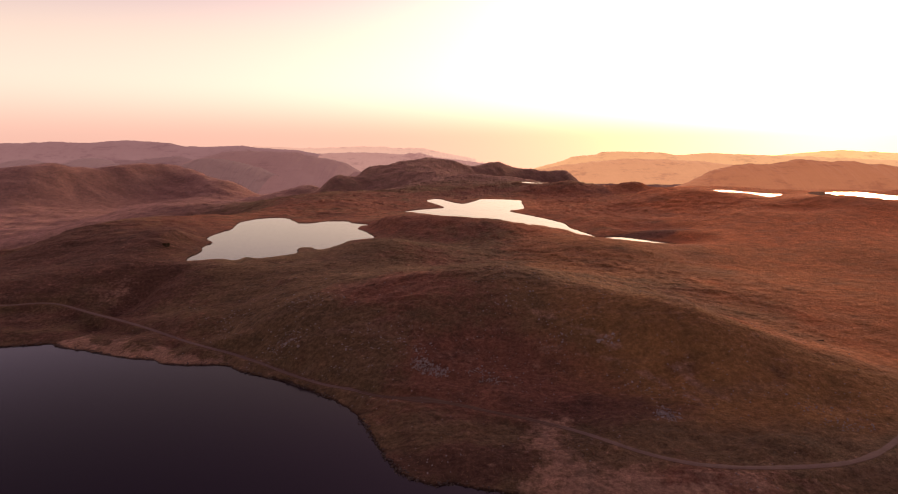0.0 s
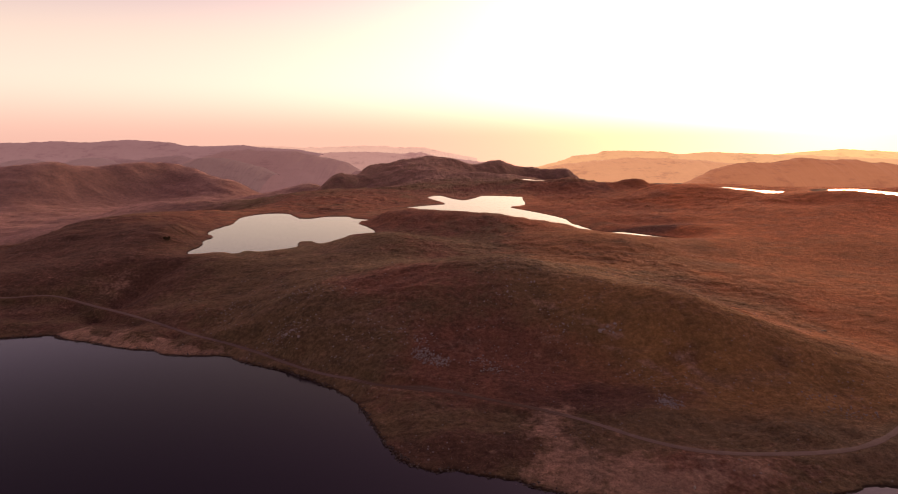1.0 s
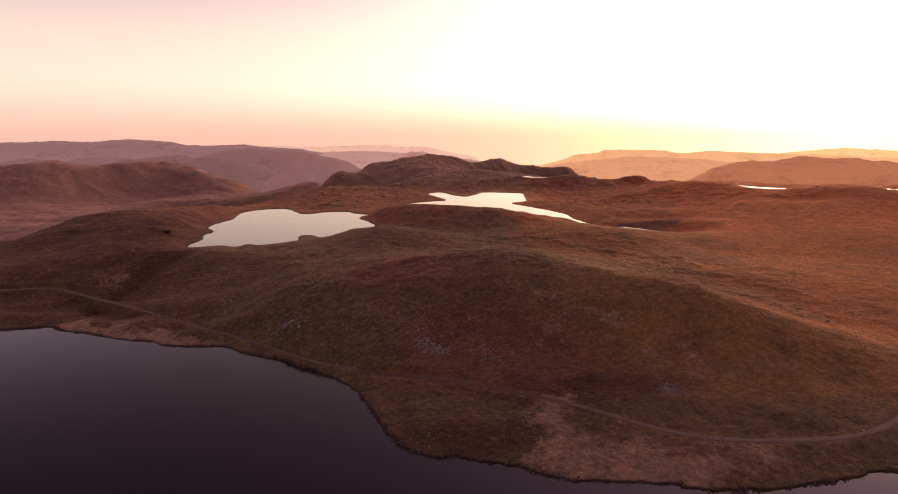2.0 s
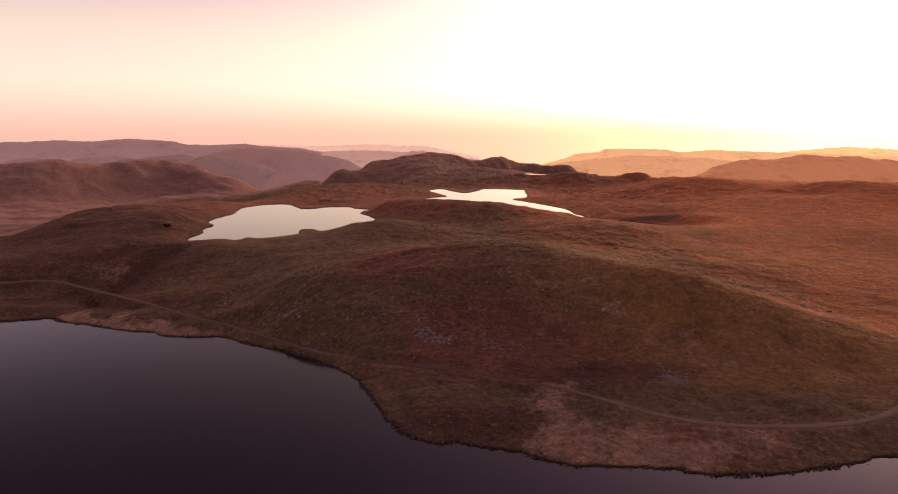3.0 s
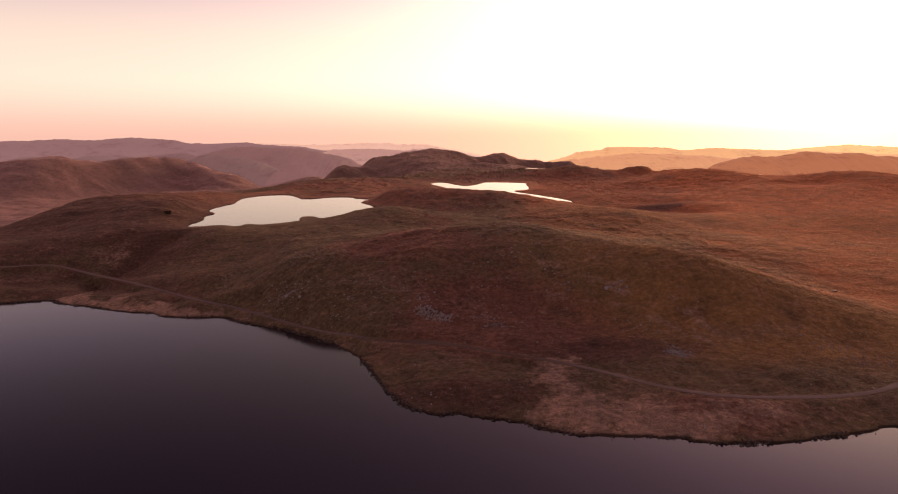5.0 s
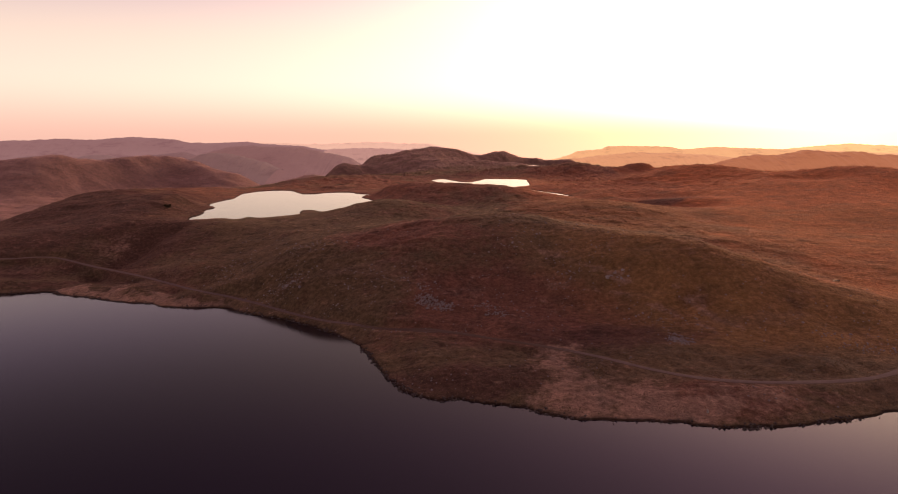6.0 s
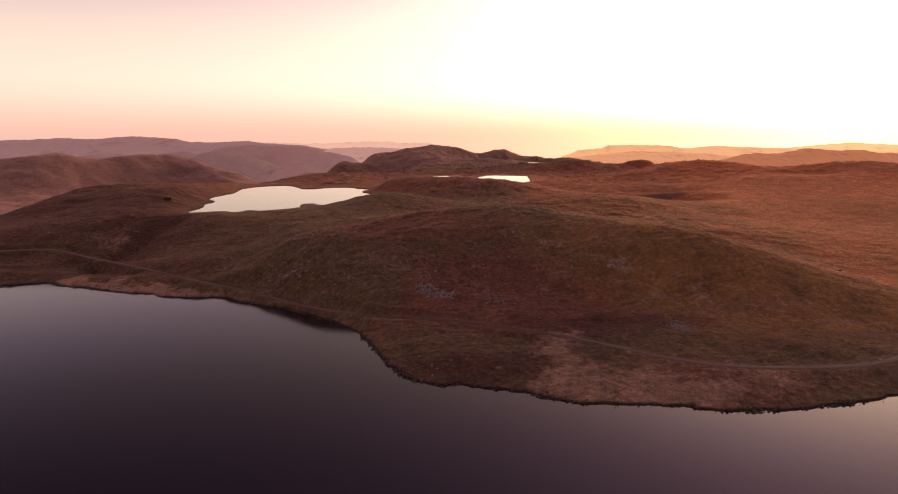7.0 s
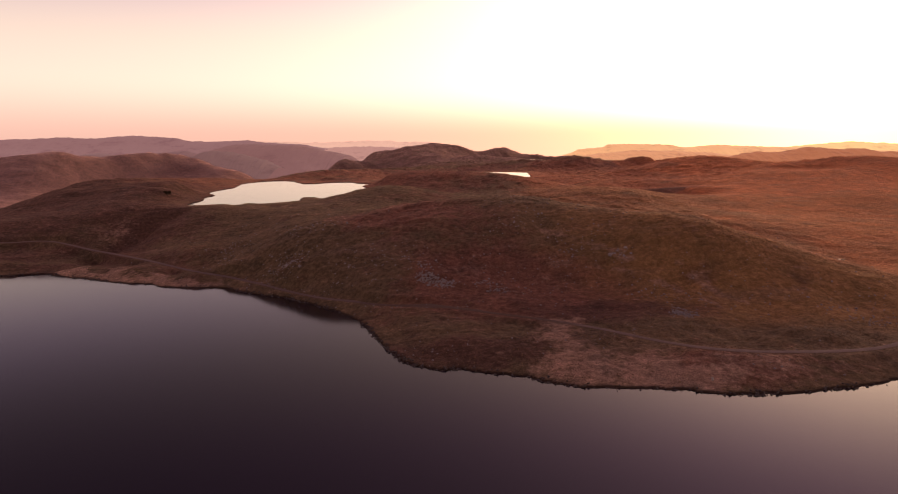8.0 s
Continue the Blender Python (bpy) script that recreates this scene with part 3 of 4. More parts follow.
def cover(x, y):
    """Pale dead grass, red bracken, sun glare painted on the moor, haze painted on far hills, dark heath with gully
    shade, and golden grass brightened for glare, from 0 to 1 each.
    """
    straw = np.zeros(x.shape)
    for field, soft in ((REED_MEADOW, 7.0), (SHORE_STRIP, 3.5)):
        straw = np.maximum(straw, (1.0 if field is REED_MEADOW else 0.8) * smooth(soft, -soft, shore_distance(field, x, y, 16) + 9 * fractal(x, y, 15, 5, 80, 0.65)))
    straw = np.maximum(straw, np.maximum(0.6 * blob(x, y, 66, 128, 12, 6), 0.45 * blob(x, y, -154, 280, 7, 12)))
    for path in TRODS:
        near = (x > 25) & (x < 90) & (y > 150) & (y < 245)
        if near.any():
            d, _ = line_distance(path, x[near] + 2.5 * fractal(x[near], y[near], 14, 3, 85), y[near] + 2.5 * fractal(x[near], y[near], 14, 3, 86))
            straw[near] = np.maximum(straw[near], 0.5 * smooth(2.6, 0.5, d) * smooth(-0.35, 0.2, fractal(x[near], y[near], 9, 2, 87)))
    bracken = 0.8 * blob(x, y, 10, 186, 34, 24) + 0.8 * blob(x, y, 35, 178, 24, 20) + 0.7 * blob(x, y, -18, 235, 30, 18) + 0.6 * blob(x, y, 60, 128, 18, 7) - 0.7 * blob(x, y, 85, 170, 26, 26) - 0.6 * blob(x, y, -60, 215, 34, 22) - 0.4 * blob(x, y, 50, 205, 30, 14) - 0.7 * blob(x, y, -4, 146, 28, 12) - 0.5 * blob(x, y, -40, 192, 22, 20) + 0.4 * smooth(330, 440, y) * smooth(1000, 800, y) * smooth(-260, -160, x)
    # low sun's glare and haze painted on the right and middle moor
    moor_glare = np.maximum(np.maximum(smooth(-40, 60, x - 105 - 0.22 * (y - 230) + 40 * fractal(x, y, 45, 5, 82)) * smooth(150, 210, y), np.maximum(0.22 * smooth(300, 420, y), 0.42 * smooth(0, 60, x) * smooth(235, 290, y))), 0.2 * smooth(15, 70, x) * smooth(126, 150, y)) * np.where(x > 200, smooth(1500, 900, y), smooth(950, 650, y))
    near = (x > 85) & (x < 130) & (y > 155) & (y < 220)
    if near.any():  # the sunlit edge of the east spur, painted as red colour
        d, _ = line_distance(SUNLIT_SPUR, x[near], y[near])
        moor_glare[near] = np.maximum(moor_glare[near], 0.9 * smooth(7, 1, d + 3 * fractal(x[near], y[near], 12, 3, 88)))
    # haze painted over the west valley and the peak, paler with distance
    far_haze = 0.7 * smooth(-150, -380, x + 0.12 * (y - 500)) * smooth(480, 900, y) + np.maximum(smooth(850, 1100, y) * smooth(280, 120, x), smooth(1050, 1350, y)) * 0.5
    moor_glare = moor_glare * (1 - 0.25 * smooth(420, 250, y))
    # golden grass with painted sun glare, on and behind the right slope
    gold_glare = 0.4 * smooth(10, 50, x) * smooth(-6, 6, y - 226 + 0.52 * (x - 44)) * smooth(420, 340, y) + 0.9 * smooth(10, 85, x + 0.3 * (y - 170)) * smooth(138, 165, y) * smooth(6, -8, y - 226 + 0.52 * (x - 44)) * smooth(260, 150, x)
    # dark heath; the last blob paints the shade of the beck's gully side
    heath_and_shade = 0.4 * smooth(-80, -150, x) * smooth(520, 400, y) + blob(x, y, 142, 433, 34, 11) + blob(x, y, 0, 140, 26, 8) + blob(x, y, 38, 162, 24, 9) + blob(x, y, -215, 340, 70, 60) * 0.9 + blob(x, y, -138, 283, 9, 20)
    return straw, np.clip(bracken, -1, 1), moor_glare, np.clip(far_haze, 0, 1), np.clip(heath_and_shade, 0, 1), gold_glare


for cover_name, cover_values in zip(("straw", "bracken", "moor_glare", "far_haze", "heath_and_shade", "gold_glare"), cover(gx.ravel(), gy.ravel())):
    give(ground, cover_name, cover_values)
wet_edge, shore_wobble = np.zeros(gx.size), 1.0 * fractal(gx.ravel(), gy.ravel(), 4.5, 4, 5, 0.68)
for lake_name, shore, level, bank in LAKES:
    wet_edge = np.maximum(wet_edge, smooth(1.2, 0.2, shore_distance(shore, gx.ravel(), gy.ravel(), 6) + shore_wobble))
give(ground, "shore", wet_edge)
tagged(ground, "russet moorland hills with dry grass and heather round the lakes", "ground", kind="structure")

for lake_name, shore, level, bank in LAKES:
    bm = bmesh.new()
    ring = []
    for i, p in enumerate(shore):
        along = Vector(shore[(i + 1) % len(shore)]) - Vector(shore[i - 1])
        out = Vector((along.y, -along.x)).normalized() * 1.5
        ring.append(bm.verts.new((p[0] - out.x, p[1] - out.y, level)))
    face = bm.faces.new(ring)
    if face.normal.z < 0:
        face.normal_flip()
    bmesh.ops.triangulate(bm, faces=[face])
    me = bpy.data.meshes.new(lake_name)
    bm.to_mesh(me)
    bm.free()
    me.materials.append(WATER)
    tagged(new(lake_name, me), "still lake water mirroring the evening sky", "lake", kind="structure")


# ---- distance: hazy ranges on the horizon ----
RANGES = [  # name, distance north, crest as (x, height)
    ("far_range_west", 4300, [(-3273, 45), (-3039, 52), (-2845, 51), (-2689, 62), (-2535, 54), (-2418, 54), (-2262, 65), (-2165, 69), (-2049, 61), (-1914, 53), (-1800, 29), (-1683, 25), (-1411, 32), (-1296, 17), (-1024, 1), (-870, -31)]),
    ("far_range_middle", 4650, [(-1611, 16), (-1401, 20), (-1191, 15), (-1086, 7), (-771, 14), (-645, 22), (-519, 18), (-351, 5), (-225, 9), (-141, -4), (-15, -33), (195, -71)]),
    ("far_ridge_middle", 4450, [(-1223, -41), (-1061, -18), (-900, -26), (-739, -19), (-578, -19), (-337, -32), (-196, -24), (-95, -52), (268, -97)]),
    ("wooded_ridge_west", 3300, [(-1451, -92), (-1327, -33), (-1205, -1), (-1145, 11), (-1070, 16), (-980, 13), (-906, 10), (-816, 10), (-757, -5), (-668, -23), (-550, -47), (-491, -95)]),
    ("far_range_east", 4400, [(585, -136), (803, -77), (862, -49), (1021, -38), (1080, -18), (1180, -15), (1498, -23), (1559, -39), (1659, -40), (1758, -28), (1857, -28), (1997, -36), (2257, -45), (2657, -62), (3130, -83)]),
    ("far_ridge_east", 3600, [(479, -113), (609, -81), (772, -62), (902, -49), (1032, -40), (1228, -44), (1458, -57), (1688, -84)]),
    ("far_range_sunward", 4700, [(2369, -66), (2495, -49), (2622, -37), (2791, -25), (2917, -17), (3046, -26), (3337, -39), (3642, -36), (3900, -53)]),
    ("west_spur", 3850, [(-2884, -91), (-2741, -71), (-2634, -47), (-2563, -44), (-2478, -61), (-2392, -75), (-2303, -58), (-2249, -41), (-2178, -34), (-2110, -45), (-2059, -66), (-1939, -94)]),
    ("wooded_spur", 4000, [(-2196, -93), (-2138, -61), (-2083, -50), (-1975, -58), (-1909, -47), (-1791, -33), (-1719, -30), (-1665, -44), (-1577, -73), (-1470, -99)]),
    ("dale_spur", 2800, [(-1181, -38), (-1115, -15), (-1064, -6), (-1001, -13), (-926, -29), (-851, -49), (-776, -82)]),
    ("lake_hill", 2300, [(849, -103.5), (900, -85.1), (951, -62.5), (987, -40.0), (1021, -27.8), (1093, -17.9), (1165, -18.3), (1237, -12.6), (1261, -4.5), (1278, -0.5), (1319, -4.8), (1382, -11.4), (1454, -7.7), (1527, -18.4), (1628, -27.2), (1777, -32.2), (1944, -41.4)]),
]


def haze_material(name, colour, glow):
    """Land so far off that mostly the lit haze before it shows, painted as the land's own glow, thicker down in the
    dales, with faint woods, walls and fields.
    """
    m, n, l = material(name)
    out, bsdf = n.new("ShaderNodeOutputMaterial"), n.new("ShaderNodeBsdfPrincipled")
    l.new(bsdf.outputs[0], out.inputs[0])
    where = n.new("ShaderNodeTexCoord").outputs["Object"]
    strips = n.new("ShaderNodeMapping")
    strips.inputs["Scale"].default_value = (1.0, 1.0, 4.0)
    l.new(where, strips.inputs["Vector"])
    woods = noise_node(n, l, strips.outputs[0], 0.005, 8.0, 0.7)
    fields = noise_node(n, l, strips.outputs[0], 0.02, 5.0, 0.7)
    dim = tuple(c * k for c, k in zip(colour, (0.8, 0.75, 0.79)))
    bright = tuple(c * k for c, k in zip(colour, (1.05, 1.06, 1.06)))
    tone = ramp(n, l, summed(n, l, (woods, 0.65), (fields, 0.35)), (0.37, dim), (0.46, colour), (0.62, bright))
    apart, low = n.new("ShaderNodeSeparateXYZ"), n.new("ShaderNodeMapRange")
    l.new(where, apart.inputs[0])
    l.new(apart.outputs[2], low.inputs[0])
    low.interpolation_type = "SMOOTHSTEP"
    # haze painted brighter towards the foot of the range
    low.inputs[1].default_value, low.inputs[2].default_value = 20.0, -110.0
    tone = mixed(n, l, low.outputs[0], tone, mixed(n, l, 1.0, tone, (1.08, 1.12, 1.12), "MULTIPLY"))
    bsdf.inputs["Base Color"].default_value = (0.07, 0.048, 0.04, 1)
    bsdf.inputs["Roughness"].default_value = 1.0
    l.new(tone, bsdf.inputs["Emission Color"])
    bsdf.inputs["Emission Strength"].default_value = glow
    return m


# emission colours that paint the lit haze on each range
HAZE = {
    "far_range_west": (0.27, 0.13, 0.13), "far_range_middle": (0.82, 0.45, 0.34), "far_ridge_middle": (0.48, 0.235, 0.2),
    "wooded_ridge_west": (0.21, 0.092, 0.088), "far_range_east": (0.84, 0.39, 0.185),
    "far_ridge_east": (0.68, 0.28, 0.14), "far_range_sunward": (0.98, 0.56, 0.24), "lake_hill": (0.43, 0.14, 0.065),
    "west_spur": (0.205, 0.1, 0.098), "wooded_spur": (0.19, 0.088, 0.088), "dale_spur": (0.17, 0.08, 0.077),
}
for salt, (range_name, north, crest) in enumerate(RANGES):
    cx, cz = np.array([c[0] for c in crest], float), np.array([c[1] for c in crest], float)
    xs = np.linspace(cx[0], cx[-1], 420)
    top = np.interp(xs, cx, cz)
    kernel = np.hanning(9) / np.hanning(9).sum()
    top = np.convolve(np.pad(top, 4, mode="edge"), kernel, "valid")
    deep = 650 if range_name == "wooded_ridge_west" else 380
    ys = np.linspace(north - deep, north + deep, 45)
    gxx, gyy = np.meshgrid(xs, ys)
    fall = np.cos(np.clip((gyy - north) / deep, -1, 1) * math.pi / 2) ** 1.1
    foot = -190.0
    zz = foot + (top[None, :] - foot) * fall + 60 * fall * (1 - fall) * (np.abs(fractal(gxx + 0.3 * gyy, gyy * 0.6, 230, 4, salt)) - 0.2) + (9.0 if north > 3000 else 11.0) * (np.abs(fractal(gxx, gyy * 0.2, 80, 5, salt + 5, 0.62)) - 0.2) * fall
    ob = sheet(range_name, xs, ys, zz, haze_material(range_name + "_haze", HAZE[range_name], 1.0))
    tagged(ob, "hazy far hills under the evening sky", "hills", kind="structure")


# ---- the track along the near shore ----
def build_track():
    line = rounded(TRACK, 14, closed=False)
    xs, ys = np.array([p[0] for p in line]), np.array([p[1] for p in line])
    dx, dy = np.gradient(xs), np.gradient(ys)
    run = np.hypot(dx, dy)
    nx, ny = -dy / run, dx / run
    across = np.array([-1.0, -0.82, -0.5, -0.2, 0.2, 0.5, 0.82, 1.0])
    half = 0.92 + 0.25 * fractal(xs, ys, 14, 2, 90) + 0.15 * fractal(xs, ys, 3, 2, 91)
    half = half + 1.6 * blob(xs, ys, -9, 170, 5, 4)
    px = xs[:, None] + nx[:, None] * across * half[:, None]
    py = ys[:, None] + ny[:, None] * across * half[:, None]
    px, py = px + 0.18 * fractal(px * 1.0, py, 1.7, 2, 92), py + 0.18 * fractal(px, py * 1.0, 1.9, 2, 93)
    shape = np.array([0.0, 0.07, 0.03, 0.09, 0.09, 0.03, 0.07, 0.0])
    pz = land(px.ravel(), py.ravel()).reshape(px.shape) + shape + 0.05
    n, k = px.shape
    i = (np.arange(n - 1)[:, None] * k + np.arange(k - 1)[None, :]).ravel()
    me = bpy.data.meshes.new("track")
    me.from_pydata(np.stack([px.ravel(), py.ravel(), pz.ravel()], 1).tolist(), [], np.stack([i, i + k, i + k + 1, i + 1], 1).tolist())
    me.polygons.foreach_set("use_smooth", np.ones(len(me.polygons), bool))
    me.materials.append(GRAVEL)
    ob = new("track", me)
    give(ob, "crown", (np.array([0.9, 0.4, -0.1, 0.4, 0.4, -0.1, 0.4, 0.9])[None] + 0.75 * (smooth(-34, -20, xs) * smooth(34, 22, xs))[:, None] + 0.25 * fractal(xs, ys, 12, 2, 94)[:, None]).ravel())
    if me.polygons[0].normal.z < 0:
        me.flip_normals()
    return tagged(ob, "narrow unsurfaced gravel track along the lakeside slope", "track", kind="structure")


build_track()


# ---- stones ----
def stone_mesh(name, seed, size, flat, mat, detail=2):
    """A broken, angular stone with worn edges, standing on z = 0 and sunk a little."""
    rnd = random.Random(seed)
    bm = bmesh.new()
    bmesh.ops.create_icosphere(bm, subdivisions=detail, radius=1.0)
    cuts = [(Vector((rnd.uniform(-1, 1), rnd.uniform(-1, 1), rnd.uniform(-0.6, 1))).normalized(), rnd.uniform(0.5, 0.85)) for _ in range(7)]
    for v in bm.verts:
        for way, depth in cuts:
            over = v.co.dot(way) - depth
            if over > 0:
                v.co -= way * over * 0.92
        v.co += v.co.normalized() * 0.09 * noise.noise(v.co * 2.3 + Vector((seed, 0, 0)))
        v.co = Vector((v.co.x * size, v.co.y * size * rnd.uniform(0.985, 1.015) * 0.8, (v.co.z * flat + flat * 0.55) * size))
    me = bpy.data.meshes.new(name)
    bm.to_mesh(me)
    bm.free()
    me.materials.append(mat)
    return me


def on_ground(x, y):
    return float(land(x, y)[0])


SCREES = [  # x, y, spread along and across, stones, largest
    (-8.9, 190, 1.7, 1.5, 26, 0.9), (-5.2, 187.3, 2.0, 1.0, 22, 0.8), (-1.9, 184.7, 1.2, 0.9, 14, 0.75), (8.7, 186, 1.5, 0.9, 8, 0.6), (13, 181.3, 1.8, 1.1, 10, 0.6), (-10.6, 198, 2.2, 1.3, 7, 0.75),
    (-18.6, 207, 5, 3, 8, 0.55), (58.6, 159, 1.2, 2.2, 24, 1.0), (51.3, 195.4, 1.6, 1.2, 8, 0.95), (-58, 212, 3.5, 3.5, 26, 0.9),
    (-52.7, 233.6, 5, 3.5, 12, 0.75), (105.3, 155, 3, 1.6, 12, 0.65), (100.2, 162, 2, 1.5, 5, 0.6), (-88, 242, 5, 4, 12, 0.7),
    (19.6, 216.3, 5, 3, 9, 0.7), (37, 199.3, 4, 3, 8, 0.55), (65.3, 168.3, 6, 5, 7, 0.5), (56, 174, 3, 3, 5, 0.55), (-30.5, 207, 6, 4, 10, 0.6),
    (21, 180, 6, 5, 8, 0.55), (85, 176, 16, 10, 12, 0.55), (-35, 197, 8, 5, 10, 0.5), (27, 229, 12, 6, 10, 0.7), (-70, 262, 14, 8, 8, 0.7), (1, 139, 9, 4, 7, 0.4), (-22, 172, 8, 3, 6, 0.35),
]
rnd = random.Random(12)
STONES = [stone_mesh("boulder", s, 1.0, rnd.uniform(0.55, 0.95), ROCK) for s in range(9)]
for cx, cy, along, wide, count, largest in SCREES:
    for _ in range(count):
        x, y = cx + rnd.gauss(0, along * 1.3), cy + rnd.gauss(0, wide * 1.3)
        size = 0.82 * largest * (0.32 + 0.68 * rnd.random() ** 2)
        ob = new("boulder", STONES[rnd.randrange(len(STONES))])
        ob.matrix_basis = Matrix.LocRotScale((x, y, on_ground(x, y) - 0.12 * size), Euler((rnd.uniform(-0.25, 0.25), rnd.uniform(-0.25, 0.25), rnd.uniform(0, 6.28))), (size * rnd.uniform(0.8, 1.25), size, size * rnd.uniform(0.7, 1.15)))
        big = size > largest * 0.7
        tagged(ob, "large grey lichen-spotted boulder lying in the bracken" if big else "small grey angular stone lying on the grassy slope", "boulder", "boulders on the hillside")

# one pale stone set upright near the water
pale = new("standing_stone", stone_mesh("standing_stone", 77, 0.5, 1.0, PALE_ROCK))
pale.matrix_basis = Matrix.LocRotScale((52.0, 122.9, on_ground(52, 122.9) - 0.1), Euler((0.1, -0.32, 0.4)), (0.75, 0.6, 1.25))
tagged(pale, "pale leaning upright stone in rough grass by the water", "stone")


# ---- bog pools on the moor ----
def pool(x, y, long, wide, turn):
    bm = bmesh.new()
    ring = []
    for i in range(28):
        a = i * 2 * math.pi / 28
        r = 1 + 0.5 * noise.noise(Vector((math.cos(a) * 1.6 + x, math.sin(a) * 1.6 + y, 0)))
        u, v = math.cos(a) * long * r, math.sin(a) * wide * r
        ring.append((x + u * math.cos(turn) - v * math.sin(turn), y + u * math.sin(turn) + v * math.cos(turn)))
    level = max(on_ground(px, py) for px, py in ring) + 0.03
    rim = [bm.verts.new((px, py, level)) for px, py in ring]
    foot = [bm.verts.new((px, py, level - 1.2)) for px, py in ring]
    bm.faces.new(rim)
    for i in range(28):
        bm.faces.new((rim[i - 1], foot[i - 1], foot[i], rim[i]))
    bmesh.ops.recalc_face_normals(bm, faces=bm.faces)
    me = bpy.data.meshes.new("bog_pool")
    bm.to_mesh(me)
    bm.free()
    me.materials.append(WATER)
    return tagged(new("bog_pool", me), "small bog pool shining on the dry moor", "pool", kind="structure")


pool(131, 212, 1.2, 0.12, 0.2)
pool(104, 660, 2.2, 1.2, 0.0)


# ---- plants ----
def joined(name, verts, faces, mat, label, category):
    me = bpy.data.meshes.new(name)
    co, tri = np.asarray(verts, np.float32).reshape(-1, 3), np.asarray(faces, np.int32).reshape(-1, 3)
    me.vertices.add(len(co))
    me.vertices.foreach_set("co", co.ravel())
    me.loops.add(tri.size)
    me.loops.foreach_set("vertex_index", tri.ravel())
    me.polygons.add(len(tri))
    me.polygons.foreach_set("loop_start", np.arange(0, tri.size, 3, dtype=np.int32))
    me.polygons.foreach_set("loop_total", np.full(len(tri), 3, np.int32))
    me.update(calc_edges=True)
    me.materials.append(mat)
    return tagged(new(name, me), label, category, kind="stuff")


def spread(count, x0, x1, y0, y1, seed, keep):
    """Places on the dry ground of a stretch of the plan, thinned by keep(x, y)."""
    r = np.random.RandomState(seed)
    x, y = r.uniform(x0, x1, count), r.uniform(y0, y1, count)
    dry = np.ones(count, bool)
    for _, shore, level, bank in LAKES[:2]:
        dry &= inside_distance(shore, x, y) + 1.0 * fractal(x, y, 4.5, 4, 5, 0.68) > 0.1
    d, _ = line_distance(TRACK_LINE, x, y)
    ok = dry & (d > 1.3) & (r.uniform(0, 1, count) < keep(x, y))
    return x[ok], y[ok], r


def grass(name, x, y, r, blades, height, width, mat, label):
    z = land(x, y)
    n = len(x)
    size = r.uniform(0.6, 1.25, n)
    turn = r.uniform(0, 2 * math.pi, (n, blades))
    lean = r.uniform(0.15, 0.8, (n, blades))
    tall = height * size[:, None] * r.uniform(0.6, 1.1, (n, blades))
    wide = width * size[:, None] * r.uniform(0.7, 1.2, (n, blades))
    root = 0.14 * height * size[:, None]
    ox, oy = np.cos(turn), np.sin(turn)
    v = np.zeros((n, blades, 3, 3))
    for k, side in ((0, -1), (1, 1)):
        v[:, :, k, 0] = x[:, None] + ox * root - oy * wide * side
        v[:, :, k, 1] = y[:, None] + oy * root + ox * wide * side
        v[:, :, k, 2] = z[:, None] - 0.08
    v[:, :, 2, 0] = x[:, None] + ox * (root + tall * lean)
    v[:, :, 2, 1] = y[:, None] + oy * (root + tall * lean)
    v[:, :, 2, 2] = z[:, None] + tall * np.sqrt(1 - 0.6 * lean ** 2)
    return joined(name, v.reshape(-1, 3), np.arange(n * blades * 3), mat, label, "grass")


def straw_here(x, y):
    return cover(x, y)[0]


x, y, r = spread(56000, -200, 150, 116, 320, 3, lambda x, y: (0.25 + 0.75 * smooth(-0.1, 0.35, fractal(x, y, 26, 3, 95))) * smooth(205, 165, y + 30 * fractal(x, y, 60, 3, 96)) * smooth(110, 80, x) * (1 - straw_here(x, y)))
grass("grass_tussocks", x, y, r, 5, 0.24, 0.12, TUSSOCK, "tussocks of dead brown moor grass on the slope")
x, y, r = spread(60000, -160, 75, 115, 236, 4, lambda x, y: 0.5 * straw_here(x, y))
grass("pale_sedge", x, y, r, 5, 0.2, 0.12, blade_material("sedge_blades", (0.22, 0.14, 0.1), (0.3, 0.2, 0.145), (0.39, 0.275, 0.2), 0.45), "pale dry sedge in the wet meadow by the shore")


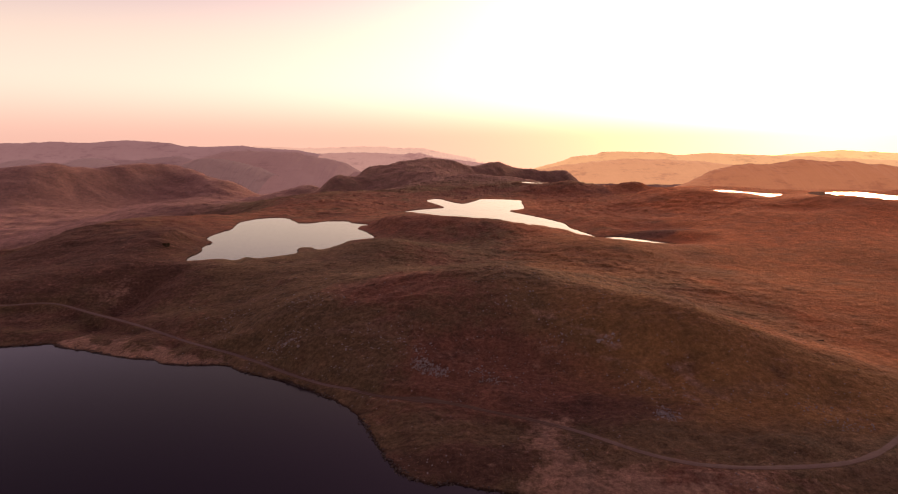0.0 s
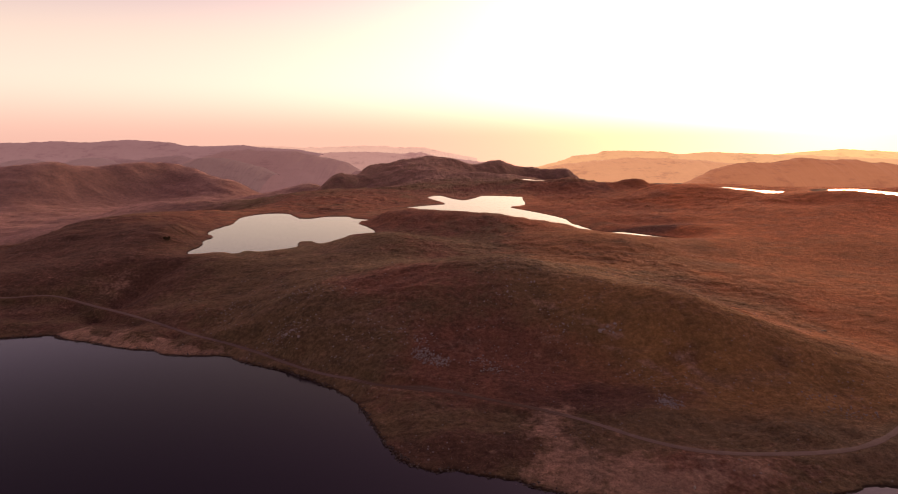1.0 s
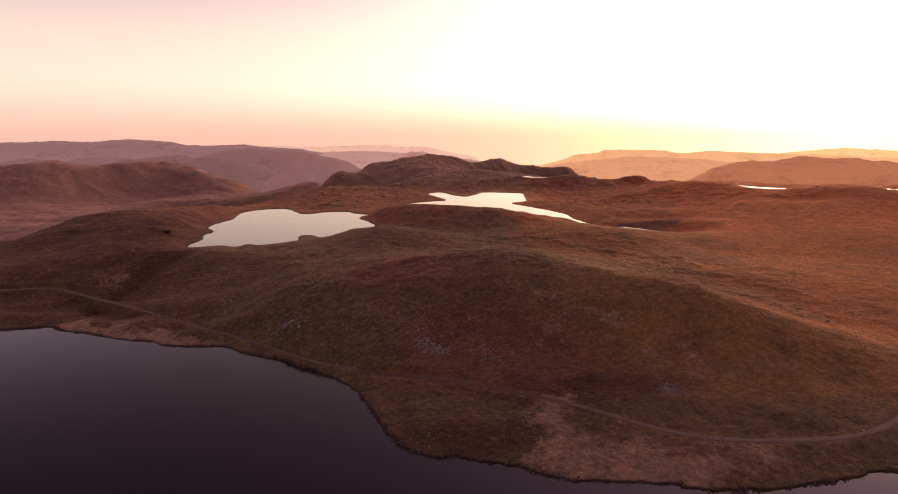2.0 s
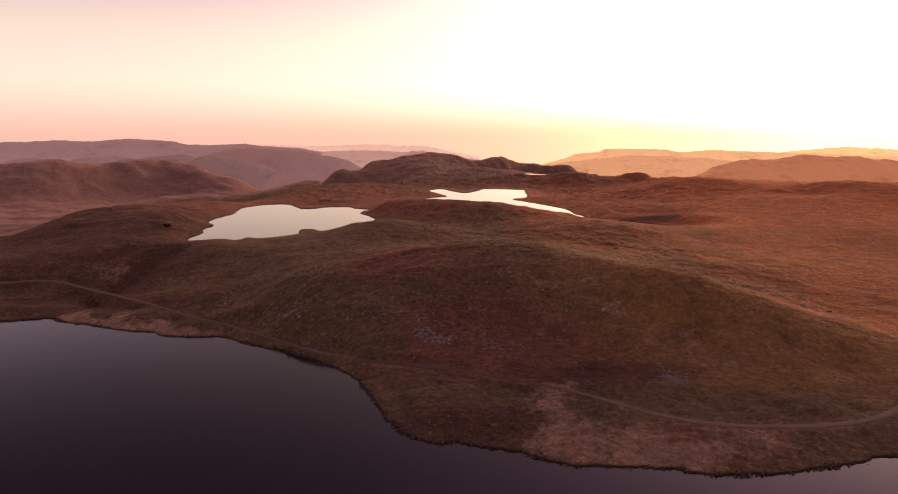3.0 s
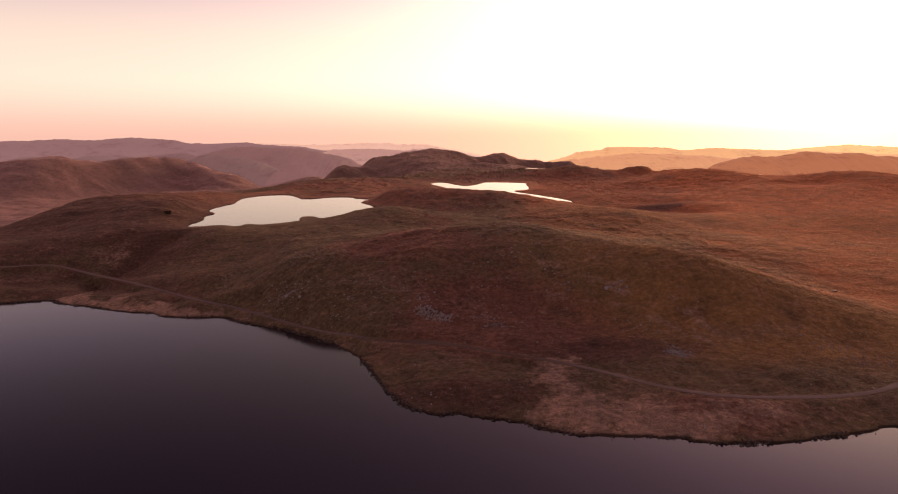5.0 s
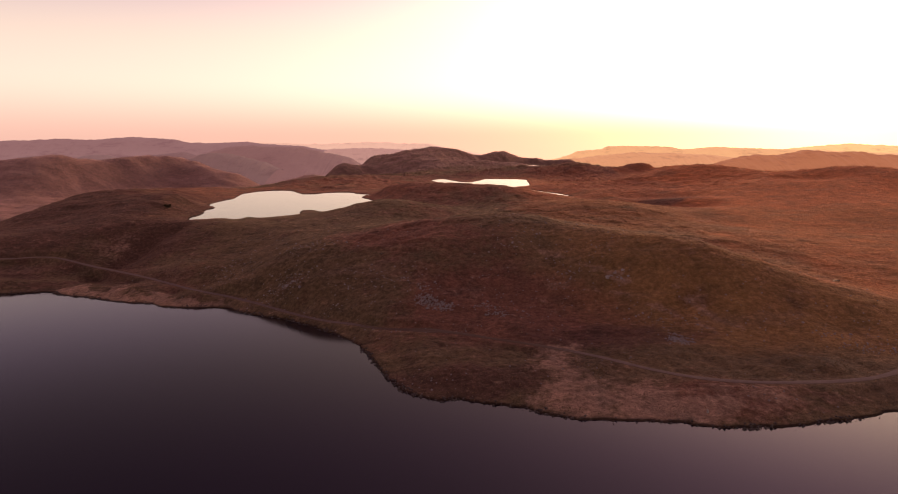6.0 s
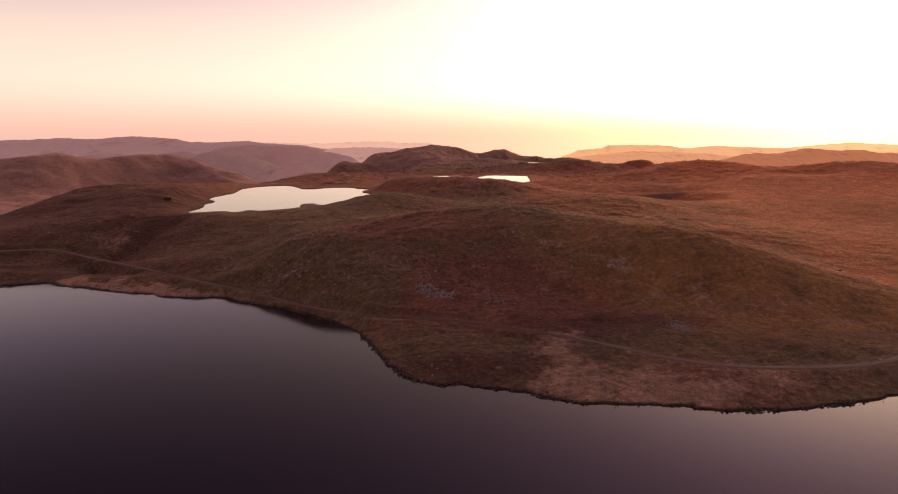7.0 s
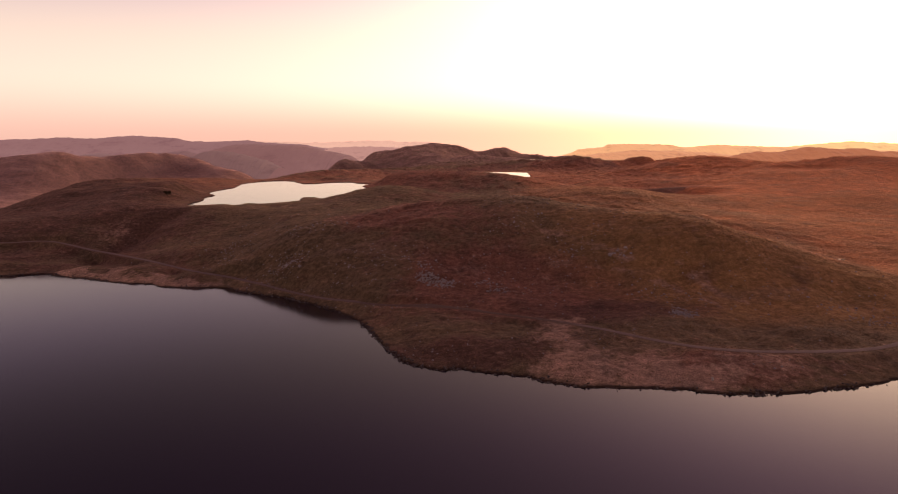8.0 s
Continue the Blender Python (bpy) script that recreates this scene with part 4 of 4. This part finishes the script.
def small_stones(name, x, y, r, low, high, label, mat=ROCK):
    """Eight-sided stones, each one turned and worn its own way."""
    n = len(x)
    z, s = land(x, y), r.uniform(low, high, n)
    corners = np.array([(1, 0, 0), (-1, 0, 0), (0, 1, 0), (0, -1, 0), (0, 0, 1), (0, 0, -1)], float)
    v = corners[None] * s[:, None, None] * r.uniform(0.6, 1.3, (n, 6, 1)) + r.uniform(-0.25, 0.25, (n, 6, 3)) * s[:, None, None]
    v[:, :, 2] *= 0.8
    turn = r.uniform(0, 6.28, n)[:, None]
    vx, vy = v[:, :, 0] * np.cos(turn) - v[:, :, 1] * np.sin(turn), v[:, :, 0] * np.sin(turn) + v[:, :, 1] * np.cos(turn)
    v = np.stack([vx, vy, v[:, :, 2]], 2) + np.stack([x, y, z + 0.3 * s], 1)[:, None, :]
    f = np.array([(0, 2, 4), (2, 1, 4), (1, 3, 4), (3, 0, 4), (2, 0, 5), (1, 2, 5), (3, 1, 5), (0, 3, 5)])
    return joined(name, v.reshape(-1, 3), (f[None] + (np.arange(n) * 6)[:, None, None]).reshape(-1, 3), mat, label, "stones")


x, y, r = spread(3000, -130, 130, 120, 260, 8, lambda x, y: 0.06 + 0.94 * smooth(0.12, 0.4, fractal(x, y, 30, 3, 33)))
small_stones("scattered_stones", x, y, r, 0.1, 0.32, "small grey stones scattered through the grass")
r = np.random.RandomState(23)
edge = np.array(rounded(NEAR_SHORE[2:30], 60, closed=False))
edge = edge[r.uniform(0, 1, len(edge)) < 0.25 + 0.75 * smooth(-0.1, 0.3, fractal(edge[:, 0], edge[:, 1], 18, 2, 34))]
edge = edge + r.normal(0, 0.5, edge.shape)
small_stones("shore_stones", edge[:, 0], edge[:, 1], r, 0.14, 0.42, "dark wet stones along the edge of the lake", WET_ROCK)
r = np.random.RandomState(19)
place = np.concatenate([np.stack([r.normal(cx, along * 1.1, count * 4), r.normal(cy, wide * 1.1, count * 4)], 1) for cx, cy, along, wide, count, largest in SCREES])
small_stones("scree_stones", place[:, 0], place[:, 1], r, 0.12, 0.34, "loose grey scree stones between the boulders")


def juniper(x, y, wide, tall, seed):
    rnd = random.Random(seed)
    base = new("juniper_bush")
    base.matrix_basis = pose(x, y, on_ground(x, y))
    tagged(base, "single dark juniper bush on the grassy bank above the tarn", "bush")
    bm = bmesh.new()
    for i in range(5):
        a = i * 1.26 + rnd.uniform(-0.3, 0.3)
        p, way, thick = Vector((0, 0, -0.2)), Vector((math.cos(a) * 0.7, math.sin(a) * 0.5, 1)).normalized(), 0.11
        ring = None
        for s in range(5):
            side = way.orthogonal().normalized()
            other = way.cross(side)
            now = [bm.verts.new(p + (side * math.cos(q * 1.2566) + other * math.sin(q * 1.2566)) * thick) for q in range(5)]
            if ring:
                for q in range(5):
                    bm.faces.new((ring[q - 1], ring[q], now[q], now[q - 1]))
            ring = now
            p = p + way * tall * 0.2
            way = (way + Vector((rnd.uniform(-0.3, 0.3), rnd.uniform(-0.3, 0.3), 0.05))).normalized()
            thick *= 0.72
    me = bpy.data.meshes.new("stems")
    bm.to_mesh(me)
    bm.free()
    me.materials.append(BARK)
    stems = new("stems", me)
    stems.parent = base
    verts, faces = [], []
    lobes = [(rnd.uniform(-0.75, 0.75) * wide / 2, rnd.uniform(-0.7, 0.7) * wide / 2.6, tall * rnd.uniform(0.3, 0.72), rnd.uniform(0.5, 0.85)) for _ in range(11)]
    for _ in range(2600):
        lx, ly, lz, lr = lobes[rnd.randrange(len(lobes))]
        way = Vector((rnd.gauss(0, 1), rnd.gauss(0, 1), rnd.gauss(0, 0.9))).normalized()
        p = Vector((lx, ly, lz)) + way * lr * rnd.uniform(0.5, 1.05)
        if p.z < 0.02:
            continue
        t = (way + Vector((rnd.uniform(-0.8, 0.8), rnd.uniform(-0.8, 0.8), rnd.uniform(0, 1)))).normalized()
        side = t.orthogonal().normalized() * 0.07
        k = len(verts)
        verts += [p - side, p + side, p + t * rnd.uniform(0.16, 0.3)]
        faces.append((k, k + 1, k + 2))
    me = bpy.data.meshes.new("crown")
    me.from_pydata([tuple(v) for v in verts], [], faces)
    me.materials.append(LEAF)
    new("crown", me).parent = base
    return base


BARK = rock_material("bark", (0.05, 0.035, 0.025), (0.11, 0.08, 0.06), (0.06, 0.05, 0.03))
juniper(-153.2, 334.9, 4.0, 2.2, 5)
